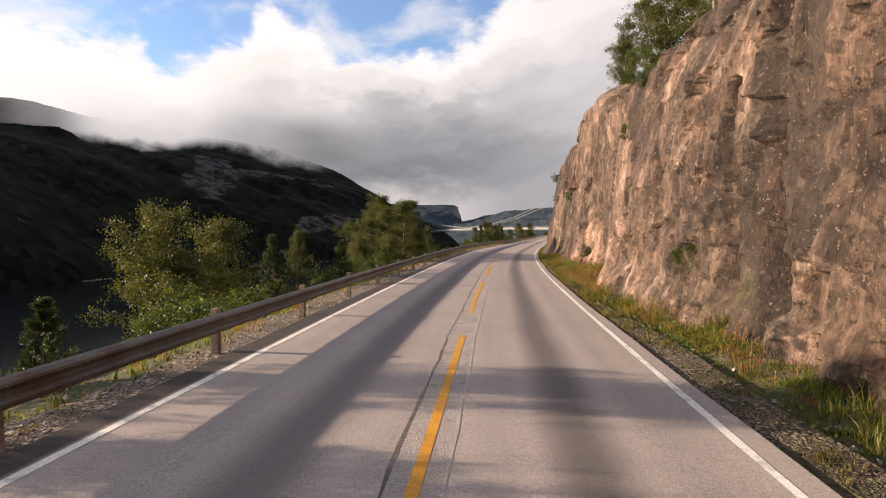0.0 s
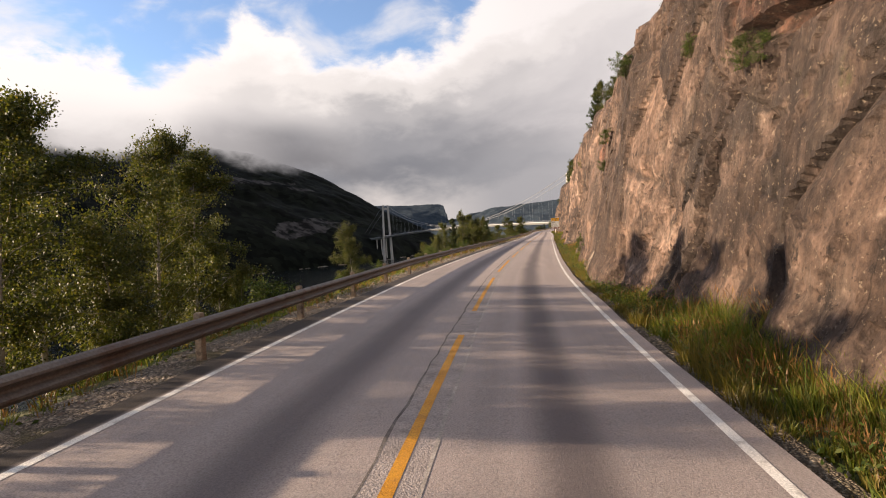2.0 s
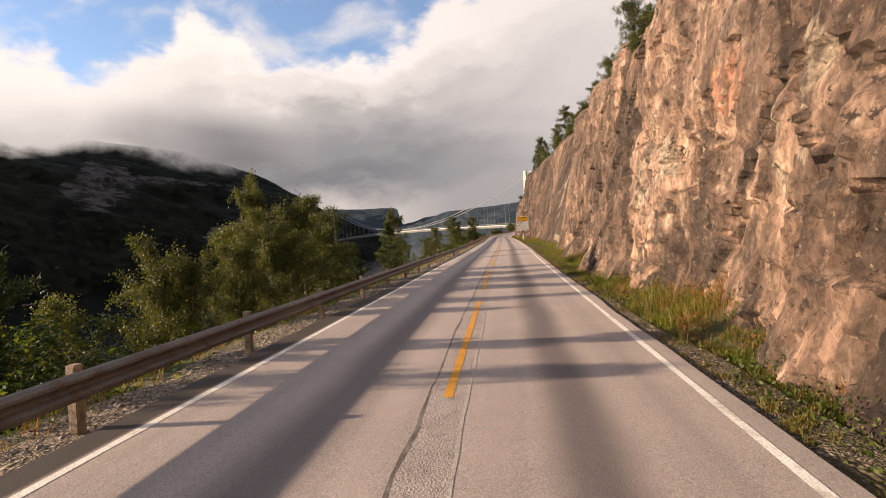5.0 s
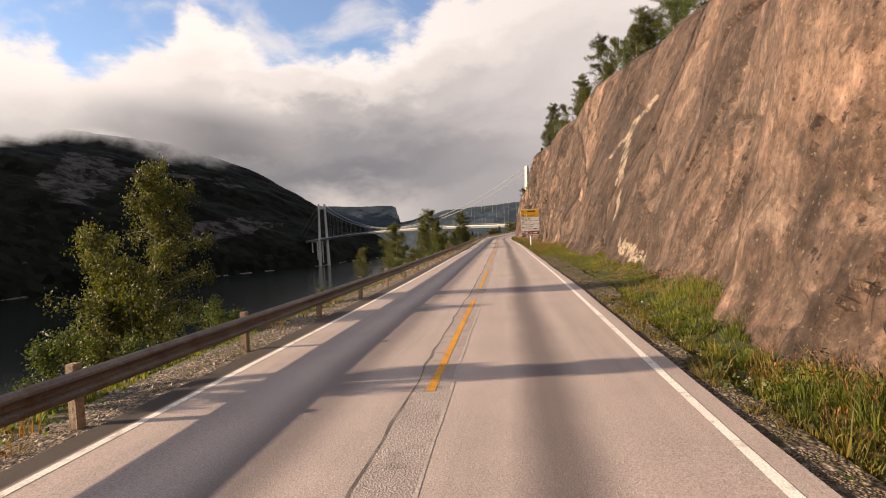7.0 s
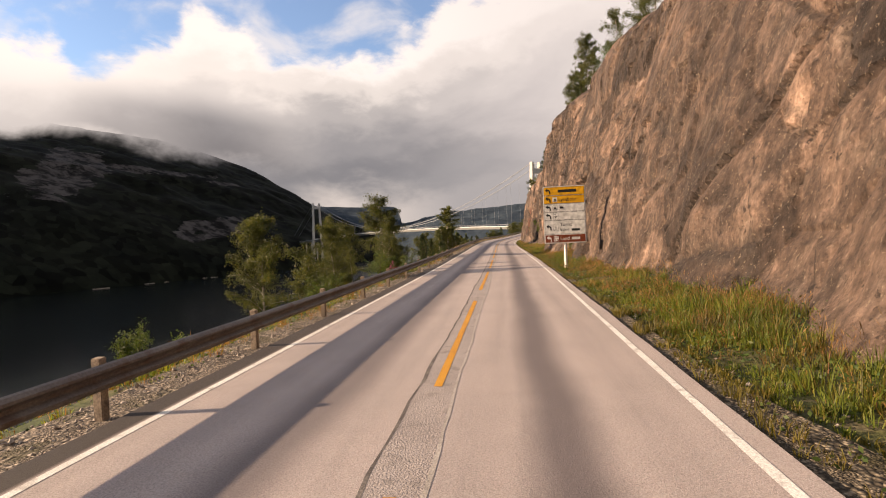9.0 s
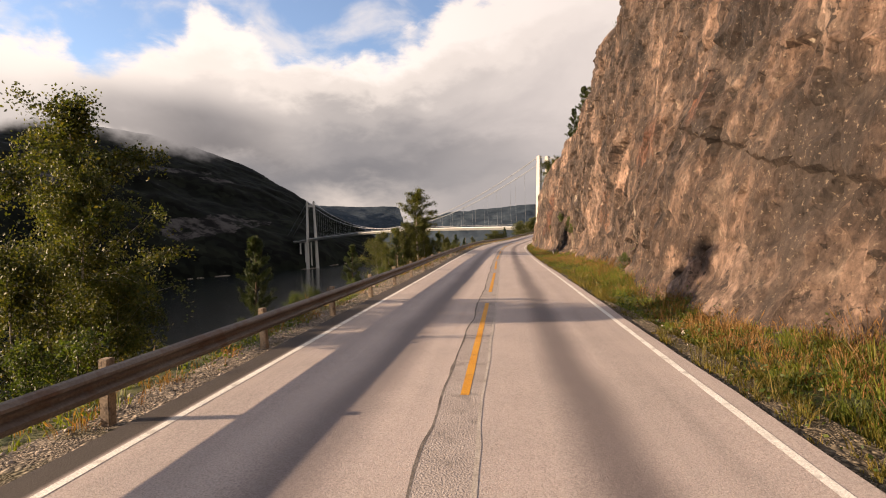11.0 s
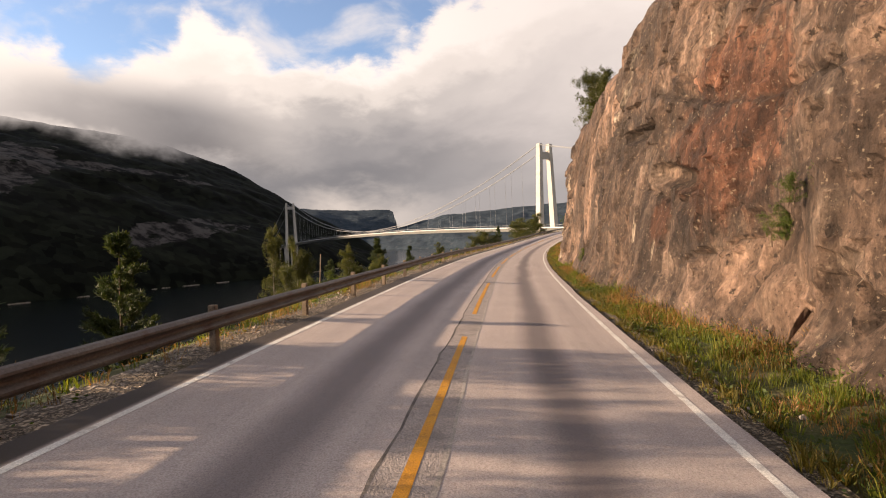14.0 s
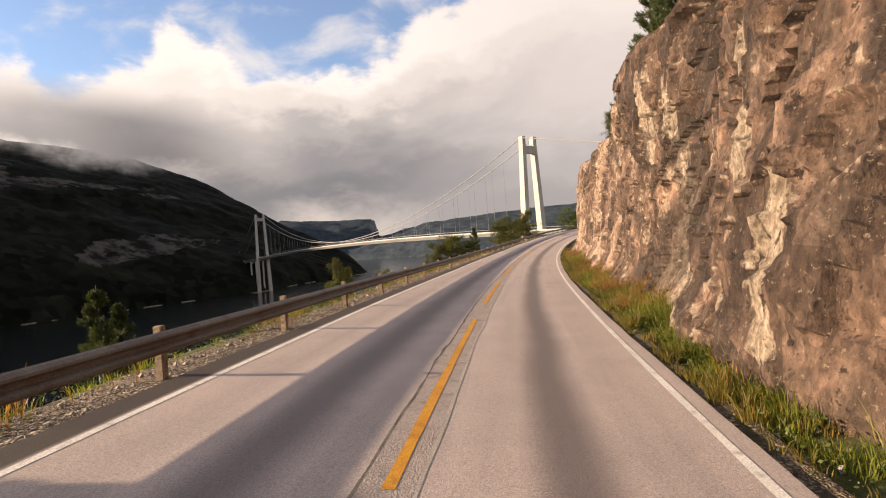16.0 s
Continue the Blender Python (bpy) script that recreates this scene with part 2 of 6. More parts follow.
def mat_rock():
    """Blasted gneiss: brown slabs with their own tone, cream veins, rust, moss and fine joints.
    The cliff carries two attributes: tint (tone offset, cream, rust) and growth (moss, dampness with painted recess
    shade, roughness)."""
    m, n, link, b = material("gneiss", 0.80, 0.0, 0.25)
    v = place(n, link)
    warp = n("ShaderNodeTexNoise")
    warp.inputs["Scale"].default_value, warp.inputs["Detail"].default_value = 1.1, 5.0
    link(v, warp.inputs["Vector"])
    bent = n("ShaderNodeVectorMath", operation="MULTIPLY_ADD")
    link(warp.outputs["Color"], bent.inputs[0])
    bent.inputs[1].default_value = (0.10, 0.10, 0.10)
    link(v, bent.inputs[2])

    def stretch(scale, turn=0.0):
        mp = n("ShaderNodeMapping")
        link(bent.outputs[0], mp.inputs[0])
        mp.inputs["Scale"].default_value = scale
        mp.inputs["Rotation"].default_value = (turn, 0, 0)
        return mp.outputs[0]

    def cells(scale, shape, feature="F1", turn=0.0):
        t = n("ShaderNodeTexVoronoi", feature=feature)
        t.inputs["Scale"].default_value = scale
        link(stretch(shape, turn), t.inputs["Vector"])
        return t.outputs["Color"] if feature == "F1" else t.outputs["Distance"]

    def channels(name):
        at, sp = n("ShaderNodeAttribute"), n("ShaderNodeSeparateColor")
        at.attribute_name = name
        link(at.outputs["Color"], sp.inputs[0])
        return sp.outputs[0], sp.outputs[1], sp.outputs[2]

    def centred(x, gain):
        return math_(n, link, "MULTIPLY", math_(n, link, "SUBTRACT", x, 0.5), gain)

    tone, cream_at, rust_at = channels("tint")
    moss_at, wet_shade_at, rough_at = channels("growth")
    big = noise_tex(n, link, v, 0.22, 5, 0.6, 0.3)
    mid = noise_tex(n, link, v, 0.9, 7, 0.66)
    blot = noise_tex(n, link, place(n, link, (1.0, 1.0, 0.6)), 2.6, 7, 0.7)
    streak = noise_tex(n, link, place(n, link, (1.2, 1.2, 0.16)), 1.3, 8, 0.7)
    fine = noise_tex(n, link, place(n, link, (1, 1, 0.7)), 8.0, 8, 0.72)
    grain = noise_tex(n, link, v, 60.0, 3, 0.6)
    col = mix(n, link, ramp(n, link, big, [(0.36, 0.0), (0.64, 1.0)]), ROCK_WARM, ROCK_DULL)
    col = mix(n, link, ramp(n, link, mid, [(0.50, 0.0), (0.68, 0.55)]), col, (0.190, 0.142, 0.108))
    rust = ramp(n, link, math_(n, link, "ADD", rust_at, centred(blot, 0.9)), [(0.30, 0.0), (0.75, 0.85)])
    col = mix(n, link, rust, col, (0.190, 0.080, 0.046))
    col = mix(n, link, 1.0, col, ramp(n, link, streak, [(0.34, 0.68), (0.66, 1.24)], False), "MULTIPLY")
    col = mix(n, link, 1.0, col, ramp(n, link, blot, [(0.36, 0.62), (0.64, 1.28)], False), "MULTIPLY")
    for scale, shape, turn, lo, hi, base in ((2.0, (1.2, 1.2, 0.6), 0.35, 0.72, 1.28, 0.4), (5.5, (1.2, 1.2, 0.8), -0.3, 0.80, 1.20, 0.3)):
        shards = ramp(n, link, cells(scale, shape, "F1", turn), [(0.25, lo), (0.75, hi)], False)
        col = mix(n, link, math_(n, link, "ADD", base, math_(n, link, "MULTIPLY", rough_at, 1.0 - base), True), col, mix(n, link, 1.0, col, shards, "MULTIPLY"))
    lift = math_(n, link, "ADD", tone, 1.0)
    comb = n("ShaderNodeCombineColor")
    for i in range(3):
        link(lift, comb.inputs[i])
    col = mix(n, link, 1.0, col, comb.outputs[0], "MULTIPLY")
    # cream veins and drip marks, and block edges painted pale as if lit
    sheet = math_(n, link, "ADD", cream_at, math_(n, link, "ADD", centred(blot, 1.05), centred(mid, 0.6)))
    cream = ramp(n, link, sheet, [(0.42, 0.0), (0.56, 0.85)])
    col = mix(n, link, cream, col, mix(n, link, ramp(n, link, fine, [(0.35, 0.0), (0.65, 1.0)]), (0.25, 0.19, 0.14), (0.44, 0.37, 0.28)))
    flakes = math_(n, link, "ADD", cells(8.0, (1.2, 1.2, 0.7), "F1", 0.5), math_(n, link, "ADD", centred(mid, 0.9), math_(n, link, "MULTIPLY", rough_at, 0.07)))
    chips = ramp(n, link, flakes, [(1.01, 0.0), (1.03, 0.7)])
    col = mix(n, link, chips, col, mix(n, link, fine, (0.24, 0.175, 0.125), (0.46, 0.37, 0.28)))
    # damp streaks, plus the painted darkness of joints and the alcove
    wet_shade = ramp(n, link, math_(n, link, "ADD", wet_shade_at, math_(n, link, "ADD", centred(streak, 1.1), centred(mid, 0.4))), [(0.36, 0.0), (0.62, 0.75)])
    col = mix(n, link, wet_shade, col, (0.050, 0.038, 0.031))
    # joints
    crack = ramp(n, link, cells(0.40, (1.2, 1.2, 0.55), "DISTANCE_TO_EDGE", 0.45), [(0.001, 0.8), (0.008, 0.0)])
    gaps = math_(n, link, "MULTIPLY", crack, ramp(n, link, noise_tex(n, link, v, 0.8, 4), [(0.50, 0.0), (0.58, 1.0)]))
    col = mix(n, link, gaps, col, (0.022, 0.016, 0.012))
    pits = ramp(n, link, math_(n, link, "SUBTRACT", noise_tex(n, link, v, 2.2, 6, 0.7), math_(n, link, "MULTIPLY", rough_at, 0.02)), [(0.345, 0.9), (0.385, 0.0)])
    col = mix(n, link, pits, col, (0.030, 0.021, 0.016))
    col = mix(n, link, 1.0, col, ramp(n, link, fine, [(0.36, 0.62), (0.64, 1.34)], False), "MULTIPLY")
    specks = noise_tex(n, link, v, 10.0, 4, 0.72)
    col = mix(n, link, ramp(n, link, specks, [(0.610, 0.0), (0.645, 0.65)]), col, (0.32, 0.245, 0.175))
    col = mix(n, link, ramp(n, link, specks, [(0.345, 0.75), (0.385, 0.0)]), col, (0.026, 0.018, 0.014))
    moss = ramp(n, link, math_(n, link, "ADD", moss_at, centred(blot, 1.0)), [(0.42, 0.0), (0.72, 0.75)])
    col = mix(n, link, moss, col, (0.100, 0.105, 0.032))
    link(toned(n, link, col), b.inputs["Base Color"])
    h = math_(n, link, "ADD", math_(n, link, "MULTIPLY", blot, 0.9), math_(n, link, "MULTIPLY", fine, 0.55))
    h = math_(n, link, "ADD", h, math_(n, link, "MULTIPLY", grain, 0.10))
    h = math_(n, link, "ADD", h, math_(n, link, "MULTIPLY", cells(1.5, (1.2, 1.2, 0.6), "F1", 0.35), 0.55))
    h = math_(n, link, "ADD", h, math_(n, link, "MULTIPLY", cells(4.6, (1.2, 1.2, 0.7), "F1", -0.3), 0.30))
    bump(n, link, b, h, 1.0, 0.15)
    return m


ROCK_WARM, ROCK_DULL = (0.178, 0.114, 0.081), (0.114, 0.077, 0.058)


def mat_mountain():
    """Dark spruce forest with bare grey rock slabs."""
    m, n, link, b = material("mountain_side", 0.95, 0.0, 0.05)
    v = place(n, link)
    slab = noise_tex(n, link, place(n, link, (0.8, 1, 1.8)), 0.016, 9, 0.70, 0.2)
    sep = n("ShaderNodeSeparateXYZ")
    link(v, sep.inputs[0])
    scar = None
    # bare slabs: centre (y, z), half length and half width, tilt
    for cy, cz, long, wide, tilt in ((930, 120, 200, 17, 0.34), (1080, 136, 110, 10, -0.02), (930, 26, 110, 13, 0.14), (1010, 30, 60, 7, 0.1), (1165, 118, 30, 6, 0.0)):
        a = math_(n, link, "SUBTRACT", sep.outputs[1], cy)
        c = math_(n, link, "SUBTRACT", sep.outputs[2], cz)
        p = math_(n, link, "MULTIPLY", math_(n, link, "ADD", math_(n, link, "MULTIPLY", a, math.cos(tilt)), math_(n, link, "MULTIPLY", c, math.sin(tilt))), 1 / long)
        q = math_(n, link, "MULTIPLY", math_(n, link, "SUBTRACT", math_(n, link, "MULTIPLY", c, math.cos(tilt)), math_(n, link, "MULTIPLY", a, math.sin(tilt))), 1 / wide)
        r = math_(n, link, "SQRT", math_(n, link, "ADD", math_(n, link, "MULTIPLY", p, p), math_(n, link, "MULTIPLY", q, q)))
        k = math_(n, link, "SUBTRACT", 1.0, r)
        scar = k if scar is None else math_(n, link, "MAXIMUM", scar, k)
    where = math_(n, link, "SUBTRACT", math_(n, link, "MULTIPLY", ramp(n, link, math_(n, link, "ADD", scar, 0.5), [(0.30, 0.0), (0.85, 1.0)], False), 0.27), 0.05)
    crowns = n("ShaderNodeTexVoronoi")
    crowns.inputs["Scale"].default_value = 0.11
    link(place(n, link, (0.8, 1, 0.6)), crowns.inputs["Vector"])
    wood = noise_tex(n, link, v, 0.02, 5, 0.7)
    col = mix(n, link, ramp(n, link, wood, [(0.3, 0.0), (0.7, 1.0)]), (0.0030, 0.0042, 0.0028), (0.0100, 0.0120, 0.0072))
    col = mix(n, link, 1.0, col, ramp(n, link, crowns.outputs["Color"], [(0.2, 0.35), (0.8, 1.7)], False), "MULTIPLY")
    bare = ramp(n, link, math_(n, link, "ADD", slab, where), [(0.605, 0.0), (0.635, 1.0)])
    crag = noise_tex(n, link, place(n, link, (0.8, 1, 0.6)), 0.055, 8, 0.72)
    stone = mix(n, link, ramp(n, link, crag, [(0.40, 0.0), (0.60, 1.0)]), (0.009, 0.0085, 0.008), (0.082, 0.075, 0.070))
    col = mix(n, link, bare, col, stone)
    link(toned(n, link, col), b.inputs["Base Color"])
    return m


def mat_gravel(name, tone):
    """Loose grey gravel: stones of every shade with dark gaps, mossy and dusty patches."""
    m, n, link, b = material(name, 0.95, 0.0, 0.2)
    v = place(n, link)
    s1, s2 = n("ShaderNodeTexVoronoi"), n("ShaderNodeTexVoronoi")
    for s, k in ((s1, 16.0), (s2, 38.0)):
        s.inputs["Scale"].default_value = k
        link(v, s.inputs["Vector"])
    pick = ramp(n, link, noise_tex(n, link, v, 3.0, 4), [(0.45, 0.0), (0.55, 1.0)])
    shade = mix(n, link, pick, s1.outputs["Color"], s2.outputs["Color"])
    near = mix(n, link, pick, s1.outputs["Distance"], s2.outputs["Distance"])
    col = mix(n, link, ramp(n, link, shade, [(0.2, 0.0), (0.8, 1.0)], False), (0.10, 0.083, 0.066), (0.42, 0.35, 0.275))
    col = mix(n, link, ramp(n, link, near, [(0.35, 0.0), (0.62, 0.8)]), col, (0.035, 0.029, 0.023))
    col = mix(n, link, ramp(n, link, noise_tex(n, link, v, 0.9, 5), [(0.52, 0.0), (0.66, 0.8)]), col, (0.070, 0.062, 0.030))
    col = mix(n, link, ramp(n, link, noise_tex(n, link, v, 1.7, 5), [(0.55, 0.0), (0.68, 0.6)]), col, (0.21, 0.175, 0.14))
    col = mix(n, link, 1.0, col, tone, "MULTIPLY")
    link(toned(n, link, col), b.inputs["Base Color"])
    bump(n, link, b, math_(n, link, "SUBTRACT", 1.0, near), 0.9, 0.04)
    return m


M = {
    "asphalt": mat_asphalt(),
    "rock": mat_rock(),
    "mountain": mat_mountain(),
    "patch": mat_two("patched_asphalt", (0.38, 0.325, 0.295), (0.43, 0.37, 0.335), 1.3, 0.9, (0.29, 0.25, 0.225), 0.8, 45, 0.015),
    "seam": mat_two("tar_seam", (0.12, 0.10, 0.088), (0.22, 0.19, 0.165), 2.0, 0.9, None, 0.4),
    "dust": mat_two("pale_road_dust", (0.50, 0.445, 0.39), (0.42, 0.37, 0.32), 1.5, 0.9, (0.34, 0.30, 0.26), 0.5, 45, 0.01),
    "white": mat_two("white_road_paint", (0.95, 0.91, 0.83), (0.86, 0.81, 0.73), 1.5, 0.7, (0.56, 0.51, 0.45), 0.2, 60),
    "yellow": mat_two("yellow_road_paint", (0.72, 0.34, 0.025), (0.66, 0.29, 0.02), 1.5, 0.65, (0.48, 0.22, 0.03), 0.2, 60),
    "gravel": mat_gravel("gravel", (1.25, 1.20, 1.15)),
    "verge_dirt": mat_gravel("gravelly_dirt", (0.86, 0.82, 0.72)),
    "soil": mat_two("soil_and_moss", (0.052, 0.068, 0.018), (0.095, 0.088, 0.030), 0.9, 0.95, (0.135, 0.110, 0.060), 0.8, 12, 0.05),
    "stone": mat_two("loose_stone", (0.40, 0.335, 0.27), (0.28, 0.232, 0.19), 1.5, 0.85, (0.42, 0.36, 0.30), 0.6, 18, 0.03),
    "steel": mat_two("weathered_galvanised_steel", (0.20, 0.165, 0.135), (0.155, 0.12, 0.10), 0.9, 0.55, (0.13, 0.072, 0.045), 0.25, 30, 0.01, 0.4, 0.35),
    "post": mat_two("grey_wooden_post", (0.44, 0.335, 0.235), (0.32, 0.24, 0.17), 3.0, 0.85, (0.16, 0.12, 0.09), 0.5, 40),
    "concrete": mat_two("pale_concrete", (0.60, 0.565, 0.50), (0.52, 0.49, 0.44), 0.15, 0.85, None, 0.2, 3.0, 0.02),
    "bridge_deck": mat_two("pale_painted_steel", (0.66, 0.67, 0.66), (0.58, 0.59, 0.58), 0.05, 0.6, None, 0.0, 2.0),
    "cable": mat_two("cable_steel", (0.30, 0.31, 0.32), (0.26, 0.27, 0.28), 0.05, 0.5, None, 0.0, 2.0),
    "bark_birch": mat_two("birch_bark", (0.52, 0.47, 0.41), (0.36, 0.31, 0.26), 2.5, 0.8, (0.07, 0.06, 0.055), 0.4, 25),
    "bark": mat_two("brown_bark", (0.13, 0.085, 0.055), (0.085, 0.06, 0.042), 3.0, 0.9, None, 0.7, 20, 0.03),
    "leaf_birch": mat_leaf("birch_leaves", [(0.0, (0.036, 0.052, 0.011)), (0.5, (0.078, 0.094, 0.020)), (0.88, (0.128, 0.128, 0.030)), (1.0, (0.18, 0.150, 0.038))], 0.42),
    "leaf_bush": mat_leaf("bush_leaves", [(0.0, (0.038, 0.066, 0.012)), (0.6, (0.078, 0.120, 0.022)), (1.0, (0.140, 0.160, 0.034))], 0.42),
    "needle": mat_leaf("pine_needles", [(0.0, (0.026, 0.046, 0.014)), (0.6, (0.052, 0.078, 0.022)), (1.0, (0.092, 0.110, 0.032))], 0.25, 0.6),
    "grass": mat_leaf("green_grass", [(0.0, (0.080, 0.118, 0.018)), (0.55, (0.165, 0.205, 0.030)), (1.0, (0.28, 0.265, 0.050))], 0.5),
    "olive": mat_leaf("yellowing_grass", [(0.0, (0.085, 0.082, 0.015)), (0.55, (0.165, 0.138, 0.026)), (1.0, (0.25, 0.175, 0.042))], 0.4),
    "straw": mat_leaf("dry_seeding_grass", [(0.0, (0.14, 0.100, 0.030)), (0.5, (0.31, 0.155, 0.050)), (0.8, (0.38, 0.215, 0.080)), (1.0, (0.28, 0.110, 0.055))], 0.4),
    # far woods: the blue-grey haze of distance is mixed into the colours
    "hazed_wood": mat_two("haze_tinted_forest", (0.028, 0.042, 0.056), (0.042, 0.058, 0.074), 0.02, 0.95, (0.070, 0.082, 0.094), 0.0, 0.2, 0.02, 0.05),
    "sign_back": mat_two("grey_aluminium", (0.45, 0.45, 0.45), (0.40, 0.40, 0.40), 2.0, 0.5, None, 0.0, 8.0, 0.01, 0.4, 0.6),
    "sign_yellow": mat_two("yellow_sign_sheet", (0.80, 0.40, 0.012), (0.78, 0.39, 0.012), 1.0, 0.45, None, 0.0, 5.0),
    "sign_white": mat_two("white_sign_sheet", (0.80, 0.78, 0.72), (0.78, 0.76, 0.70), 1.0, 0.45, None, 0.0, 5.0),
    "sign_brown": mat_two("brown_sign_sheet", (0.22, 0.050, 0.018), (0.21, 0.048, 0.018), 1.0, 0.45, None, 0.0, 5.0),
    "sign_black": mat_two("black_sign_print", (0.016, 0.016, 0.016), (0.014, 0.014, 0.014), 1.0, 0.5, None, 0.0, 5.0),
    "pole_white": mat_two("white_painted_pole", (0.76, 0.72, 0.66), (0.66, 0.62, 0.56), 2.0, 0.5, None, 0.1, 12.0),
    "flower": mat_two("willowherb_flower", (0.42, 0.07, 0.16), (0.36, 0.06, 0.15), 5.0, 0.7, None, 0.0, 9.0),
}


def mat_water():
    m, n, link, b = material("fjord_water", 0.14, 0.0, 0.22)
    v = place(n, link, (1.0, 0.6, 1.0))
    b.inputs["Base Color"].default_value = (0.003, 0.005, 0.005, 1)
    h = noise_tex(n, link, v, 0.35, 6, 0.65)
    bump(n, link, b, h, 0.14, 0.5)
    return m


def mat_cloud():
    """Low cloud hanging on the mountain's shoulder: thin below, dense above, dissolving at its top."""
    m = bpy.data.materials.new("low_cloud")
    m.use_nodes = True
    tree = m.node_tree
    tree.nodes.clear()
    n, link = nodes_of(tree)
    out, ms, tr, em = n("ShaderNodeOutputMaterial"), n("ShaderNodeMixShader"), n("ShaderNodeBsdfTransparent"), n("ShaderNodeEmission")
    uv, sep = n("ShaderNodeUVMap"), n("ShaderNodeSeparateXYZ")
    link(uv.outputs[0], sep.inputs[0])
    v = place(n, link, (1, 1, 1.6))
    cloud = noise_tex(n, link, v, 0.0042, 7, 0.6, 0.5)
    fine = noise_tex(n, link, v, 0.017, 5, 0.6, 0.4)
    lev = math_(n, link, "ADD", sep.outputs[1], math_(n, link, "ADD", math_(n, link, "MULTIPLY", math_(n, link, "SUBTRACT", cloud, 0.5), 0.55),
                math_(n, link, "MULTIPLY", math_(n, link, "SUBTRACT", fine, 0.5), 0.22)))
    low = ramp(n, link, lev, [(0.16, 0.0), (0.36, 1.0)])
    high = ramp(n, link, sep.outputs[1], [(0.60, 1.0), (0.98, 0.0)])
    ends = ramp(n, link, sep.outputs[0], [(0.0, 0.0), (0.12, 0.3), (0.24, 1.0), (0.74, 1.0), (1.0, 0.0)])
    a = math_(n, link, "MULTIPLY", math_(n, link, "MULTIPLY", low, high), ends)
    link(a, ms.inputs[0])
    west = ramp(n, link, sep.outputs[0], [(0.40, (0.98, 0.94, 0.90)), (0.56, (0.62, 0.60, 0.59)), (0.74, (0.36, 0.355, 0.365)), (1.0, (0.32, 0.32, 0.335))])
    col = mix(n, link, ramp(n, link, lev, [(0.3, 0.0), (0.8, 1.0)]), mix(n, link, 1.0, west, (0.72, 0.72, 0.73), "MULTIPLY"), west)
    link(col, em.inputs[0])
    em.inputs[1].default_value = 0.34
    link(tr.outputs[0], ms.inputs[1])
    link(em.outputs[0], ms.inputs[2])
    link(ms.outputs[0], out.inputs[0])
    return m


M["water"], M["cloud"] = mat_water(), mat_cloud()


# ---------------------------------------------------------------- building helpers
def add_mesh(name, verts, faces, mat=None, parent=None, label="", smooth=False, uv=None):
    """One mesh object from arrays, under its thing or at the top."""
    me = bpy.data.meshes.new(name)
    verts, faces = np.asarray(verts, float), np.asarray(faces)
    k = faces.shape[1]
    me.vertices.add(len(verts))
    me.vertices.foreach_set("co", verts.ravel())
    me.loops.add(faces.size)
    me.loops.foreach_set("vertex_index", faces.ravel().astype(np.int32))
    me.polygons.add(len(faces))
    me.polygons.foreach_set("loop_start", np.arange(0, faces.size, k, dtype=np.int32))
    if uv is not None:
        layer = me.uv_layers.new(name="UVMap")
        layer.data.foreach_set("uv", np.asarray(uv, float)[faces.ravel()].ravel())
    me.polygons.foreach_set("use_smooth", np.full(len(faces), smooth))
    me.update(calc_edges=True)
    if mat is not None:
        me.materials.append(mat)
    ob = new(name, me)
    if parent is not None:
        ob.parent = parent
    if label:
        tagged(ob, label)
    return ob


def part(name, bm, mat, parent, label=""):
    me = bpy.data.meshes.new(name)
    bm.to_mesh(me)
    bm.free()
    me.materials.append(mat)
    ob = new(name, me)
    ob.parent = parent
    if label:
        tagged(ob, label)
    return ob


def thing(name, label, category, group="", at=(0, 0, 0), turn=0.0):
    ob = new(name)
    ob.empty_display_size = 0.2
    ob.matrix_world = pose(*at, 0, 0, turn)
    return tagged(ob, label, category, group)


def grid_faces(rows, cols):
    i = np.arange((rows - 1) * (cols - 1))
    a = (i // (cols - 1)) * cols + i % (cols - 1)
    return np.stack([a, a + 1, a + cols + 1, a + cols], 1)


def box_bm(sx, sy, sz, z0=0.0, bevel=0.0, taper=1.0):
    bm = bmesh.new()
    bmesh.ops.create_cube(bm, size=1.0)
    for v in bm.verts:
        k = taper if v.co.z > 0 else 1.0
        v.co = Vector((v.co.x * sx * k, v.co.y * sy * k, (v.co.z + 0.5) * sz + z0))
    if bevel:
        bmesh.ops.bevel(bm, geom=bm.edges[:], offset=bevel, segments=2, affect="EDGES")
    return bm


def tube(points, radii, sides=8):
    """Verts and faces of a tapered tube through the points."""
    points = np.asarray(points, float)
    ang = np.linspace(0, 2 * math.pi, sides, endpoint=False)
    verts = []
    for i, p in enumerate(points):
        d = points[min(i + 1, len(points) - 1)] - points[max(i - 1, 0)]
        d = d / (np.linalg.norm(d) + 1e-9)
        a = np.cross(d, (0.31, 0.95, 0.1) if abs(d[2]) > 0.8 else (0, 0, 1.0))
        a = a / (np.linalg.norm(a) + 1e-9)
        c = np.cross(d, a)
        verts.append(p + radii[i] * (np.cos(ang)[:, None] * a + np.sin(ang)[:, None] * c))
    verts = np.concatenate(verts)
    faces = []
    for i in range(len(points) - 1):
        for j in range(sides):
            faces.append((i * sides + j, i * sides + (j + 1) % sides, (i + 1) * sides + (j + 1) % sides, (i + 1) * sides + j))
    return verts, np.array(faces)


def merge(pieces):
    vs, fs, k = [], [], 0
    for v, f in pieces:
        vs.append(v)
        fs.append(np.asarray(f) + k)
        k += len(v)
    return np.concatenate(vs), np.concatenate(fs)


# ---------------------------------------------------------------- the road's line
# offset of the centre line to the east every 15 m of northing, then a steady right-hand bend
LINE_Y = np.arange(-15, 316, 15.0)
LINE_X = np.array(CENTRE)
